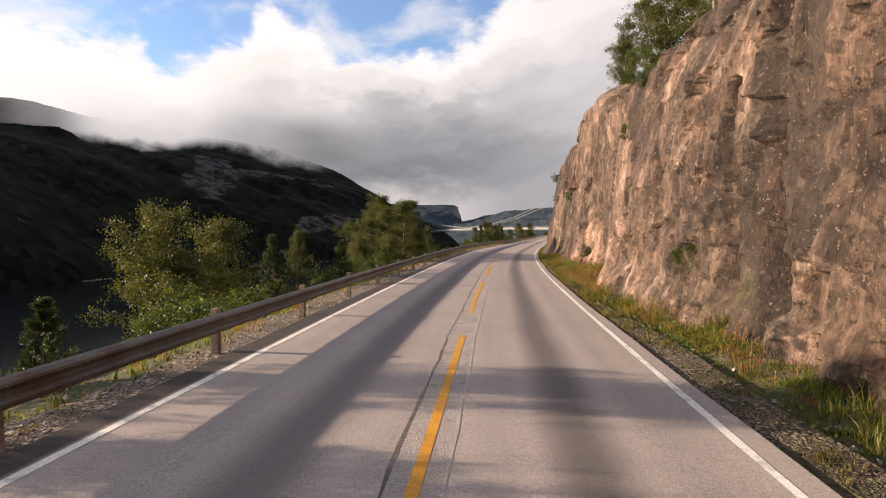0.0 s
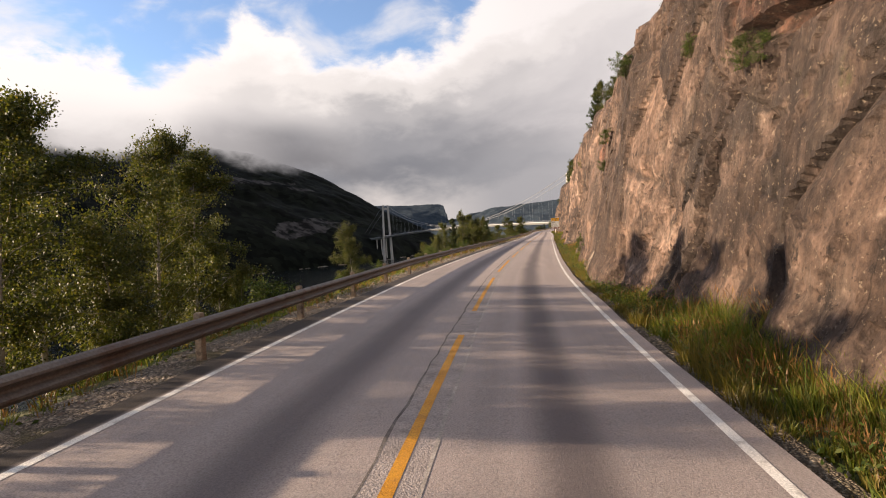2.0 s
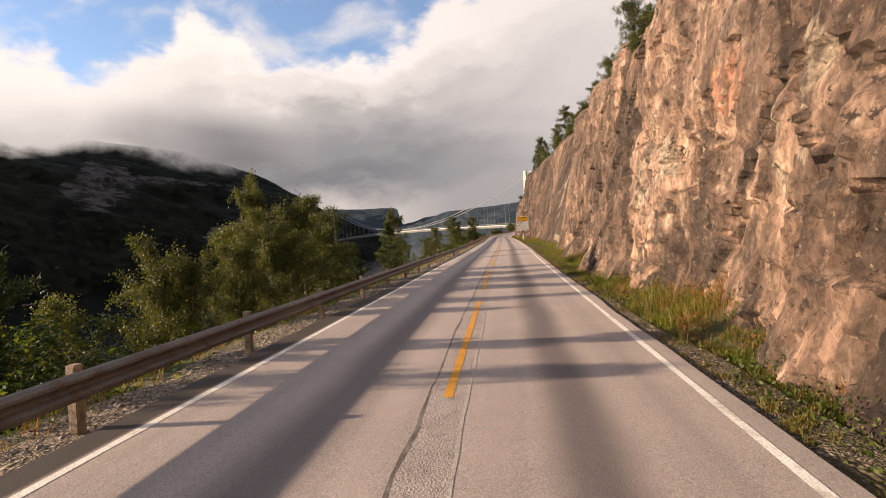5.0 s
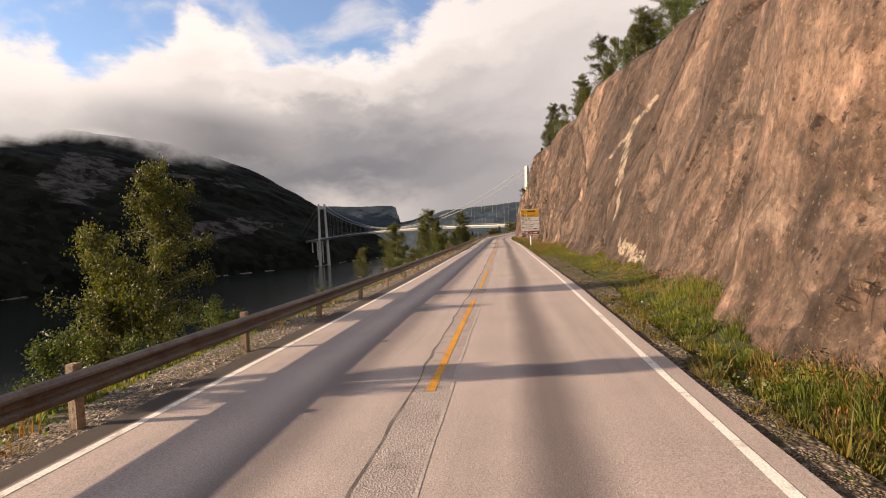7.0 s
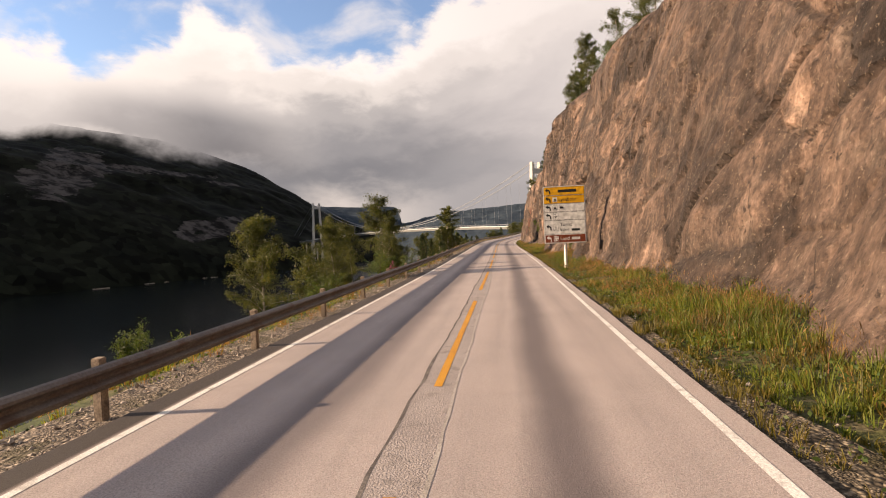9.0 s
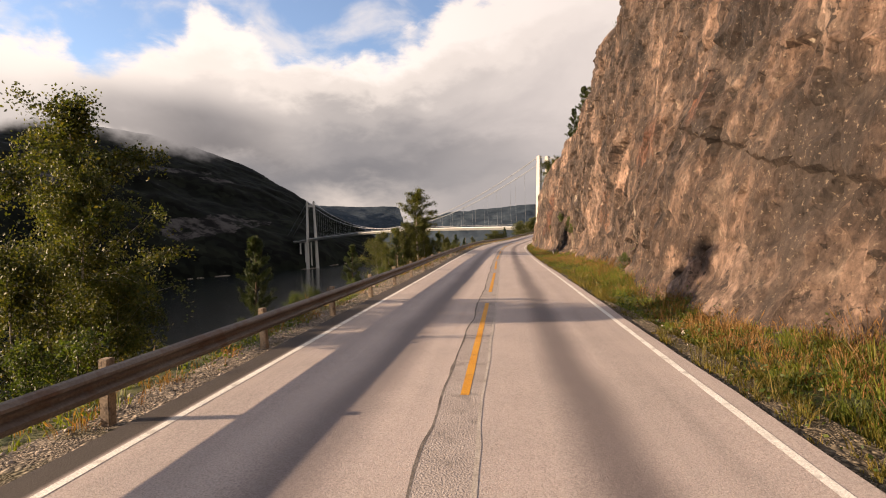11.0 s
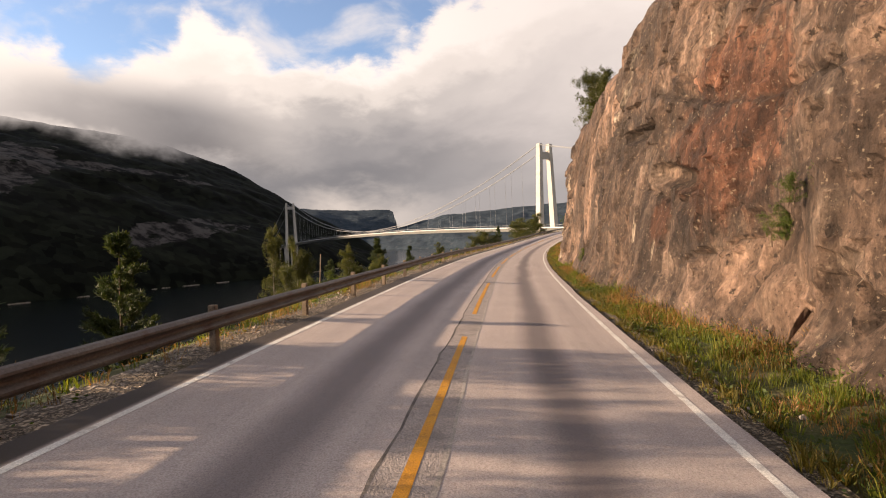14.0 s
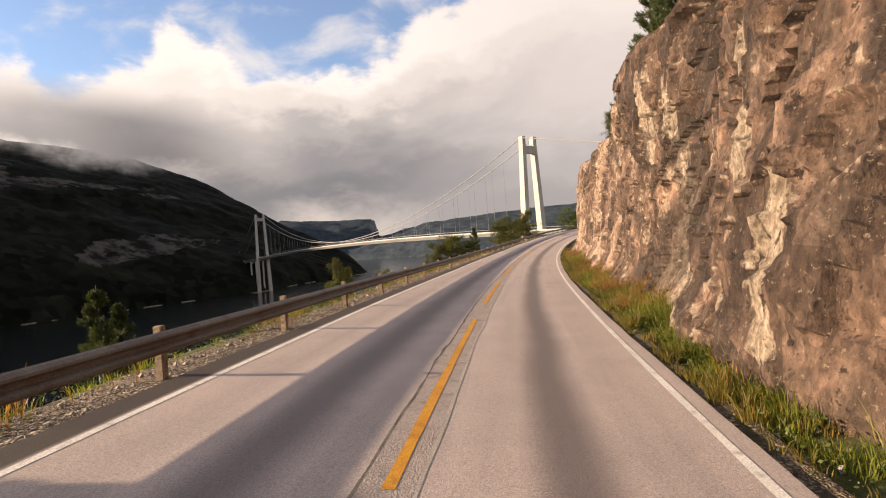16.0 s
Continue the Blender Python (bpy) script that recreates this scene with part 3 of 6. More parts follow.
BANK_S = np.array([-60, -20, 30, 60, 90, 140, 200, 260, 300, 420])
BANK = np.array([0.0, -0.014, -0.043, -0.059, -0.035, 0.005, -0.004, -0.073, -0.086, -0.06])


def make_line():
    s = np.arange(-60.0, 520.0, 1.0)
    x, y, h = np.zeros_like(s), np.zeros_like(s), np.zeros_like(s)
    kernel = np.hanning(25)
    kernel /= kernel.sum()
    ext_y = np.concatenate([np.arange(-120, -15, 15.0), LINE_Y, np.arange(330, 420, 15.0)])
    back, ahead = LINE_X[1] - LINE_X[0], LINE_X[-1] - LINE_X[-2]
    ext_x = np.concatenate([LINE_X[0] - back * np.arange(7, 0, -1), LINE_X, LINE_X[-1] + ahead * np.arange(1, 7)])
    dense_y = np.arange(-110.0, 400.0, 1.0)
    dense_x = np.convolve(np.interp(dense_y, ext_y, ext_x), kernel, "same")
    near = s <= 300
    x[near], y[near] = np.interp(s[near], dense_y, dense_x), s[near]
    slope = np.gradient(dense_x, dense_y)
    h[near] = np.arctan(np.interp(s[near], dense_y, slope))
    for i in np.where(~near)[0]:
        bend = np.interp(s[i], [300, 330, 380, 430, 520], BEND)
        h[i] = h[i - 1] + bend
        x[i], y[i] = x[i - 1] + math.sin(h[i]), y[i - 1] + math.cos(h[i])
    z = np.interp(s, RISE_S, RISE_Z)
    z = np.convolve(np.pad(z, 12, "edge"), kernel, "same")[12:-12]
    return s, x, y, z, h


BEND = [0.0016, 0.0022, 0.0040, 0.0060, 0.0060]
RISE_S = [-60, 318, 345, 370, 400, 430, 520]
RISE_Z = [0, 0, 0.35, 1.2, 2.5, 3.7, 6.0]
RS, RX, RY, RZ, RH = make_line()


def road_at(s, u, dz=0.0):
    """Places u metres right of the centre line at s; the cross fall reaches a little past the asphalt."""
    s, u = np.asarray(s, float), np.asarray(u, float)
    h = np.interp(s, RS, RH)
    x = np.interp(s, RS, RX) + u * np.cos(h)
    y = np.interp(s, RS, RY) - u * np.sin(h)
    z = np.interp(s, RS, RZ) + np.interp(s, BANK_S, BANK) * np.clip(u, -4.6, 4.6) + dz
    return np.stack(np.broadcast_arrays(x, y, z), -1)


def strip(name, s, us, dz, mat, parent=None, label="", uv=False):
    """A ribbon along the road: us are offsets (numbers or arrays along s), dz their heights."""
    cols = [road_at(s, u, d) for u, d in zip(us, dz)]
    v = np.stack(cols, 1).reshape(-1, 3)
    coords = None
    if uv:
        coords = np.stack([np.stack([np.broadcast_to(u, s.shape), s], -1) for u in us], 1).reshape(-1, 2)
    return add_mesh(name, v, grid_faces(len(s), len(us)), mat, parent, label, False, coords)


def wave(x, seed, scale, octaves=4):
    """Smooth 1D noise."""
    out, amp = np.zeros_like(x, float), 1.0
    rng = np.random.RandomState(seed)
    for o in range(octaves):
        knots = rng.uniform(-1, 1, 4096)
        p = x / scale * 2 ** o + 1000
        i = np.floor(p).astype(int)
        f = p - i
        f = f * f * (3 - 2 * f)
        out += amp * (knots[i % 4096] * (1 - f) + knots[(i + 1) % 4096] * f)
        amp *= 0.5
    return out


def field(x, y, seed, scale, octaves=4, gain=0.5):
    """Smooth 2D noise on arrays, about -1 to 1."""
    out, amp = np.zeros(np.broadcast(x, y).shape), 1.0
    rng = np.random.RandomState(seed)
    for o in range(octaves):
        table = rng.uniform(-1, 1, (256, 256))
        px, py = x / scale * 2 ** o + 997.3, y / scale * 2 ** o + 491.7
        ix, iy = np.floor(px).astype(int), np.floor(py).astype(int)
        fx, fy = px - ix, py - iy
        fx, fy = fx * fx * (3 - 2 * fx), fy * fy * (3 - 2 * fy)
        a = table[ix % 256, iy % 256] * (1 - fx) + table[(ix + 1) % 256, iy % 256] * fx
        c = table[ix % 256, (iy + 1) % 256] * (1 - fx) + table[(ix + 1) % 256, (iy + 1) % 256] * fx
        out += amp * (a * (1 - fy) + c * fy)
        amp *= gain
    return out


# ---------------------------------------------------------------- road, markings, verges
WR, WL = 3.08, 3.30


def build_road():
    s = np.arange(-55.0, 515.0, 1.0)
    el = -WL - 0.50 + 0.06 * wave(s, 3, 6.0)
    er = WR + 0.30 + 0.03 * wave(s, 4, 4.0)
    us = [el - 0.08, el, -3.2, -2.2, -1.1, 0.0, 1.1, 2.2, 3.0, er, er + 0.03]
    dz = [-0.16, 0.0, 0.0, 0.0, 0.0, 0.0, 0.0, 0.0, 0.0, 0.0, -0.16]
    road = strip("road", s, us, dz, M["asphalt"], uv=True)
    tagged(road, "pale worn two-lane asphalt road with dark wheel tracks", "road", kind="structure")
    t = np.arange(-50.0, 400.0, 0.5)
    for u, label in ((-WL, "worn white edge line"), (WR, "worn white edge line")):
        w = 0.052 + 0.006 * wave(t, int(u * 10) + 90, 0.7)
        line = strip("edge_line", t, [u - w, u + w], [0.004, 0.004], M["white"], road, label)
    # the repaired strip beside the centre line, with ragged edges and a tar seam
    a, c = -0.26 + 0.030 * wave(t, 11, 3.0) + 0.018 * wave(t, 12, 0.5), 0.25 + 0.020 * wave(t, 13, 2.5)
    strip("repaired_strip", t, [a, c], [0.0022, 0.0022], M["patch"], road, "rough ragged strip of patched asphalt")
    k = 0.010 + 0.016 * np.abs(wave(t, 14, 0.9))
    strip("tar_seam", t, [a - k, a + k], [0.0034, 0.0034], M["seam"], road, "dark crumbling seam")
    strip("pale_seam", t, [c - 0.018, c + 0.022 + 0.012 * wave(t, 15, 0.8)], [0.0034, 0.0034], M["dust"], road, "pale worn seam")
    for k in range(-4, 32):
        y0 = DASH0 + 12 * k
        d = np.linspace(y0, y0 + 9.0, 19)
        w = 0.058 + 0.004 * wave(d, 50 + k, 0.6)
        strip("centre_dash", d, [-w, w], [0.0055, 0.0055], M["yellow"], road, "worn orange-yellow centre dash")
    return road


DASH0 = 1.60
road = build_road()


def left_ground(s, u):
    """Height of the land west of the road: gravel verge, then a slope to the fjord."""
    d = np.maximum(-u - 5.4, 0.0)
    crest = 0.6 * wave(s, 21, 14.0, 2)
    drop = 0.52 * d + 0.012 * d * np.minimum(d, 30)
    return -0.13 - 0.05 * np.maximum(-u - 3.9, 0) - np.minimum(drop * (1 + 0.15 * crest), 75) + 0.10 * field(s, u, 22, 1.7, 3) * np.clip((-u - 4.6) / 2, 0, 1)


def rock_base(s):
    return np.interp(s, [-60, 0, 20, 36, 44, 50, 60, 75, 92, 100, 120, 148, 155, 190, 219, 228, 246, 258, 264, 270, 281, 292, 310, 340, 380, 430, 520],
                     [6.0, 6.2, 6.4, 6.9, 6.1, 5.6, 5.3, 5.5, 5.9, 5.3, 5.6, 6.8, 6.4, 6.9, 6.4, 6.2, 7.2, 7.2, 6.8, 5.3, 5.25, 5.6, 5.6, 5.4, 6.5, 7, 8])


def rock_lean(s):
    return np.interp(s, [-60, 20, 36, 74, 100, 140, 158, 166, 190, 228, 246, 268, 292, 340, 520],
                     [0.15, 0.12, 0.10, 0.15, 0.10, 0.25, 0.44, 0.36, 0.26, 0.17, 0.12, 0.13, 0.13, 0.20, 0.3])


def rock_top(s):
    return np.interp(s, [-60, 0, 14, 21, 27, 36, 43, 48, 53, 60, 68, 77, 85, 96, 104, 112, 120, 126, 145, 160, 171, 184, 193, 203, 214, 224, 236, 243, 250, 256, 264, 270, 279, 288, 292, 298, 310, 336, 350, 380, 520],
                     [9.5, 9.3, 9.5, 9.4, 10.1, 11.5, 12.1, 11.6, 10.7, 10.5, 10.9, 11.1, 11.9, 11.5, 10.8, 10.6, 11.4, 12.0, 14.0, 15.8, 16.9, 17.9, 16.8, 17.7, 17.2, 17.7, 18.8, 16.7, 15.9, 16.0, 14.3, 12.4, 10.9, 11.2, 11.4, 10.4, 10.0, 10.1, 9.6, 8.0, 5.0])


def gravel_edge(s):
    """Where the grass begins on the east side: close to the asphalt, further off at a few bare places."""
    bare = np.interp(s, [-20, 2, 12, 20, 80, 86, 96, 102, 136, 146, 164, 172, 196, 202, 210, 216], [0.3, 0.5, 0.4, 0, 0, 0.45, 0.5, 0.1, 0.1, 0.8, 0.9, 0.1, 0, 0.25, 0.25, 0])
    return 3.66 + 0.10 * wave(s, 42, 5.0) + bare


def right_ground(s, u):
    d = np.clip((u - 3.9) / (rock_base(s) - 3.9), 0, 1.6)
    return -0.12 + 0.42 * d * d + 0.08 * field(s, u, 31, 1.2, 3) * np.clip((u - 3.8), 0, 1)


def build_ground():
    """One sheet of land from the fjord bed in the west, under the road, over the hill in the east, to the horizon."""
    s = np.concatenate([np.arange(-55, 345, 1.0), np.arange(345, 516, 3.0)])
    u = np.concatenate([-np.array([2600, 1500, 800, 400, 240, 160, 120, 95, 80, 66, 54, 44, 36, 30, 25, 21, 18, 15.5, 13.5, 12, 10.5, 9.2, 8.2, 7.4, 6.8, 6.2, 5.8, 5.4, 5.0, 4.6, 4.2, 3.85, 3.5]),
                        [0, 3.1, 3.5, 3.9, 4.3, 4.7, 5.1, 5.5, 6.0, 6.6, 7.4]])
    S, U = np.meshgrid(s, u, indexing="ij")
    left, mid = left_ground(S, U), np.full(S.shape, -0.13)
    right = np.where(U > 3.6, right_ground(S, U), -0.13)
    dz = np.where(U < -3.6, left, np.where(U > 3.6, right, mid))
    v = road_at(S, U)
    v[..., 2] += dz
    v[..., 2] = np.maximum(v[..., 2], -62.0)
    ob = add_mesh("ground", v.reshape(-1, 3), grid_faces(len(s), len(u)), M["soil"], smooth=True)
    tagged(ob, "mossy soil sloping from the road down to the fjord", "ground", kind="structure")
    # the plain under the fjord and beyond, out to the horizon
    g = np.array([-4800, -2400, -1200, -600, -200, 0, 300, 700, 1400, 2800, 4800.0])
    X, Y = np.meshgrid(g, g + 600, indexing="ij")
    tagged(add_mesh("ground", np.stack([X, Y, np.full(X.shape, -66.0)], -1).reshape(-1, 3), grid_faces(11, 11), M["soil"]),
           "dark fjord bed and land out to the horizon", "ground", kind="structure")
    tagged(add_mesh("water", np.stack([X, Y, np.full(X.shape, -38.0)], -1).reshape(-1, 3), grid_faces(11, 11), M["water"]),
           "dark rippled fjord water far below the road", "water", kind="structure")
    # gravel verges
    t = np.arange(-55, 420, 0.5)
    o = -4.78 + 0.24 * wave(t, 41, 3.0)
    gl = strip("verge", t, [o - 0.25, o, -4.3 + 0 * t, -3.6 + 0 * t], [-0.33, -0.10, -0.055, -0.035], M["gravel"])
    tagged(gl, "pale gravel verge under the guardrail", "verge", kind="structure")
    o = gravel_edge(t)
    gr = strip("verge", t, [3.2 + 0 * t, 3.42 + 0 * t, o, o + 0.25], [-0.045, -0.045, -0.02, -0.2], M["verge_dirt"])
    tagged(gr, "narrow gravel verge along the grass", "verge", kind="structure")


build_ground()


# ---------------------------------------------------------------- the rock cutting
def facets(a, b, cell_a, cell_b, seed, tilt, bulge=0.35):
    """Broken planes: each cell of a jittered grid carries a tilted plane, and the foremost plane shows,
    so that neighbours meet in sharp creases. Gives the offset, the nearness to a joint and the plane's shade."""
    rng = np.random.RandomState(seed)
    n = 512
    ja, jb = rng.uniform(0.1, 0.9, (n, n)), rng.uniform(0.1, 0.9, (n, n))
    off, ta, tb = rng.uniform(-0.45, 0.45, (n, n)), rng.uniform(-tilt, tilt, (n, n)), rng.uniform(-tilt, tilt, (n, n))
    own = rng.uniform(-1, 1, (n, n))
    pa, pb = a / cell_a, b / cell_b
    ia, ib = np.floor(pa).astype(int), np.floor(pb).astype(int)
    best, second, shade = np.full(a.shape, 99.0), np.full(a.shape, 99.0), np.zeros(a.shape)
    for da in (-2, -1, 0, 1, 2):
        for db in (-2, -1, 0, 1, 2):
            ka, kb = (ia + da) % n, (ib + db) % n
            qa, qb = pa - (ia + da + ja[ka, kb]), pb - (ib + db + jb[ka, kb])
            here = off[ka, kb] + ta[ka, kb] * qa + tb[ka, kb] * qb + bulge * (qa * qa + qb * qb)
            nearer = here < best
            second = np.where(nearer, best, np.minimum(second, here))
            shade = np.where(nearer, own[ka, kb], shade)
            best = np.where(nearer, here, best)
    return best, second - best, shade


def blocks(a, b, cell_a, cell_b, seed, tilt):
    """Separate blocks: each cell of a jittered grid has its own offset, tilt and shade, with a step to its neighbours.
    Gives the offset, the nearness to a joint and the shade."""
    rng = np.random.RandomState(seed)
    n = 512
    ja, jb = rng.uniform(0.1, 0.9, (n, n)), rng.uniform(0.1, 0.9, (n, n))
    off, ta, tb = rng.uniform(-1, 1, (n, n)), rng.normal(0, tilt, (n, n)), rng.normal(0, tilt, (n, n))
    own = rng.uniform(-1, 1, (n, n))
    pa, pb = a / cell_a, b / cell_b
    ia, ib = np.floor(pa).astype(int), np.floor(pb).astype(int)
    best, second, val, shade = np.full(a.shape, 9.0), np.full(a.shape, 9.0), np.zeros(a.shape), np.zeros(a.shape)
    for da in (-1, 0, 1):
        for db in (-1, 0, 1):
            ka, kb = (ia + da) % n, (ib + db) % n
            qa, qb = pa - (ia + da + ja[ka, kb]), pb - (ib + db + jb[ka, kb])
            d = np.sqrt(qa * qa + qb * qb)
            nearer = d < best
            second = np.where(nearer, best, np.minimum(second, d))
            shade = np.where(nearer, own[ka, kb], shade)
            val = np.where(nearer, off[ka, kb] + ta[ka, kb] * qa + tb[ka, kb] * qb, val)
            best = np.where(nearer, d, best)
    return val, second - best, shade


# clefts and ledges: from (along, up) to (along, up), half width
CLEFTS = [(86.5, 5.5, 80.5, 5.1, 0.22), (49.4, 4.7, 51.0, 0.2, 0.16), (48.7, 5.8, 45.0, 5.6, 0.18), (37.4, 5.1, 36.4, 5.6, 0.16), (208.5, 5.8, 205.0, 6.3, 0.16), (204.2, 4.3, 199.0, 3.8, 0.15),
          (258.5, 10.3, 253.0, 10.0, 0.28), (274.0, 5.8, 270.0, 5.5, 0.18), (269.6, 3.9, 266.5, 3.3, 0.22), (11.4, 6.5, 9.8, 0.2, 0.30), (12.8, 5.4, 11.9, 0.2, 0.20), (302.0, 8.0, 294.0, 7.6, 0.20)]
# cream veins and scars, in the same way
VEINS = [(161.6, 8.2, 165.2, 7.0, 0.28), (162.0, 8.4, 159.8, 4.8, 0.70), (158.6, 3.9, 157.6, 2.7, 0.45), (153.4, 1.3, 149.0, 0.2, 0.45), (160.0, 9.6, 162.0, 8.4, 0.35), (91.4, 2.0, 90.8, -0.2, 0.45),
         (62.9, 1.7, 62.6, -0.1, 0.55), (99.4, 5.2, 99.1, 4.2, 0.30), (99.5, 3.9, 99.2, 3.0, 0.20), (107.2, 4.5, 107.1, 3.5, 0.28), (100.5, 3.9, 100.2, 2.6, 0.16), (109.9, 4.1, 109.7, 2.8, 0.20)]
SCARS = [(271.4, 3.0, 271.4, 1.8, 0.15), (269.1, 1.9, 269.2, 0.8, 0.15), (30.3, 5.9, 30.1, 4.8, 0.24), (28.6, 5.0, 29.8, 4.1, 0.10), (9.8, 1.2, 9.6, 0.3, 0.35), (274.2, 9.3, 275.2, 7.0, 0.30), (222.0, 3.0, 221.8, 1.8, 0.3),
         (250.0, 1.0, 249.2, 0.2, 0.45), (246.5, 5.2, 245.5, 3.8, 0.35), (299.0, 2.2, 298.6, 0.2, 0.7), (303.0, 6.5, 301.0, 2.0, 0.5), (296.0, 5.4, 295.4, 3.2, 0.45), (306.0, 7.6, 305.0, 4.6, 0.6), (293.5, 2.4, 293.0, 0.4, 0.3)]
# rusty places, then damp ones with painted recess shade: along, up, half length, half height, strength
RUST = [(10.6, 3.2, 1.0, 1.6, 0.50), (66.7, 6.3, 2.0, 0.9, 0.55), (81.6, 1.2, 0.8, 0.8, 0.25), (216.4, 6.0, 1.2, 0.9, 0.6), (223.7, 6.0, 1.8, 1.4, 0.55), (265.8, 4.6, 2.6, 2.4, 0.70), (269.1, 2.4, 0.45, 0.7, 0.75),
        (96.7, 9.7, 1.4, 1.0, 0.55), (47.0, 6.6, 2.6, 1.2, 0.5), (103.0, 4.9, 0.9, 0.8, 0.5), (232.0, 4.0, 3.0, 2.4, 0.42), (300.0, 1.6, 0.5, 1.4, 0.5)]
# the spot at 10.4 paints the shade of the deep alcove
WET_SHADE = [(29.4, 2.8, 1.3, 1.6, 0.42), (82.4, 3.4, 0.6, 1.3, 0.62), (104.1, 2.7, 0.3, 1.3, 0.55), (163.5, 4.6, 3.0, 3.4, 0.24), (155.0, 3.0, 3.0, 3.0, 0.18), (10.4, 3.4, 1.6, 3.4, 0.62), (203.0, 3.0, 3.0, 3.0, 0.16), (107.0, 1.0, 1.6, 1.4, 0.3),
       (284.0, 4.0, 4.0, 3.6, 0.16), (210.0, 3.6, 0.8, 3.0, 0.32), (172.0, 9.0, 2.2, 4.0, 0.25), (241.0, 6.0, 2.0, 3.0, 0.2), (207.0, 1.2, 0.7, 0.9, 0.5), (299.0, 4.0, 6.0, 6.0, 0.20), (308.0, 4.0, 5.0, 5.0, 0.20)]


def along_line(s, h, line):
    """Nearness to a line on the face, one on it and nought a half width away; and the side of it, above or below."""
    s0, h0, s1, h1, w = line
    ds, dh = s1 - s0, h1 - h0
    k = np.clip(((s - s0) * ds + (h - h0) * dh) / (ds * ds + dh * dh), 0, 1)
    a, b = s - s0 - k * ds, h - h0 - k * dh
    return np.hypot(a, b) / w, b


def sum_of_spots(s, h, spots):
    out = np.zeros(s.shape)
    for s0, h0, a, b, k in spots:
        out = np.maximum(out, k * np.clip(1.6 - np.hypot((s - s0) / a, (h - h0) / b), 0, 1))
    return out


def rough_zone(s, h):
    """Nought on smooth slabs, one where the rock is shattered."""
    k = np.interp(s, [-60, 8, 14, 24, 36, 44, 58, 70, 84, 96, 128, 146, 176, 192, 206, 214, 262, 272, 290, 294, 340],
                  [0.6, 1.0, 0.7, 0.25, 0.35, 0.5, 0.35, 0.5, 0.4, 0.85, 0.7, 0.12, 0.25, 0.5, 0.35, 0.9, 0.85, 0.35, 0.25, 1.0, 1.0])
    return np.clip(k + 0.35 * field(s, h, 64, 5.0, 3), 0.0, 1.0)


def rock_form(s, h):
    """How far the face lies behind its mean plane, the shade of its blocks with hollows painted darker, how shattered
    it is, and its edges painted pale as if lit (above nought) or joints painted dark for their depth (below).
    """
    ws, wh = s + 0.10 * field(s, h, 61, 1.6, 4), h + 0.12 * field(s, h, 62, 2.0, 4)
    rough = rough_zone(s, h)
    skew = ws + 0.30 * wh
    a, ja, ca = facets(skew, wh - 0.25 * ws, 7.0, 6.0, 71, 0.7)
    c, jc, cc = facets(ws - 0.22 * wh, wh + 0.3 * ws, 2.1, 3.0, 72, 0.7)
    e, je, ce = blocks(skew, wh - 0.35 * ws, 0.85, 1.25, 73, 1.0)
    g, jg, cg = blocks(ws, wh + 0.2 * ws, 0.42, 0.55, 74, 0.9)
    d = 0.55 * a + (0.36 + 0.24 * rough) * c + (0.025 + 0.085 * rough) * e + (0.008 + 0.050 * rough) * g + 0.40 * field(s, h, 63, 11.0, 3) - 0.1
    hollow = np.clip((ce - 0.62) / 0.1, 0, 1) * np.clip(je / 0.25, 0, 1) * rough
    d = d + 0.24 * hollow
    d = d + 0.20 * np.clip(1 - ja / 0.06, 0, 1) * (ca > 0.1) + 0.14 * np.clip(1 - jc / 0.09, 0, 1) * (cc > 0.3)
    for line in CLEFTS:
        q, side = along_line(s, h, line)
        d = d + 0.44 * np.clip(1.7 - q, 0, 1) - 0.20 * np.clip(side, 0, 1) * np.clip(1 - q * line[4] / 2.2, 0, 1)
    # the last term paints shade into the hollows
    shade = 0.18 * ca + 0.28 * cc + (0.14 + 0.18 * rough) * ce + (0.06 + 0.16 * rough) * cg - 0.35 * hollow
    # pale lines along block edges imitate edges catching the light
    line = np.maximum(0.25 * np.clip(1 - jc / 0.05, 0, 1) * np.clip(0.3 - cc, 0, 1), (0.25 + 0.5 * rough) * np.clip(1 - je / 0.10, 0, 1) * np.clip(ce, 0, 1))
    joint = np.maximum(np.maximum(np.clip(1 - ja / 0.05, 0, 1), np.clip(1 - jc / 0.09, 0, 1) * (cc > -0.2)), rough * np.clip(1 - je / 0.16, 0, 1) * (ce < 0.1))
    return d, shade, rough, line - joint


def rock_depth(s, h):
    return rock_form(s, h)[0]


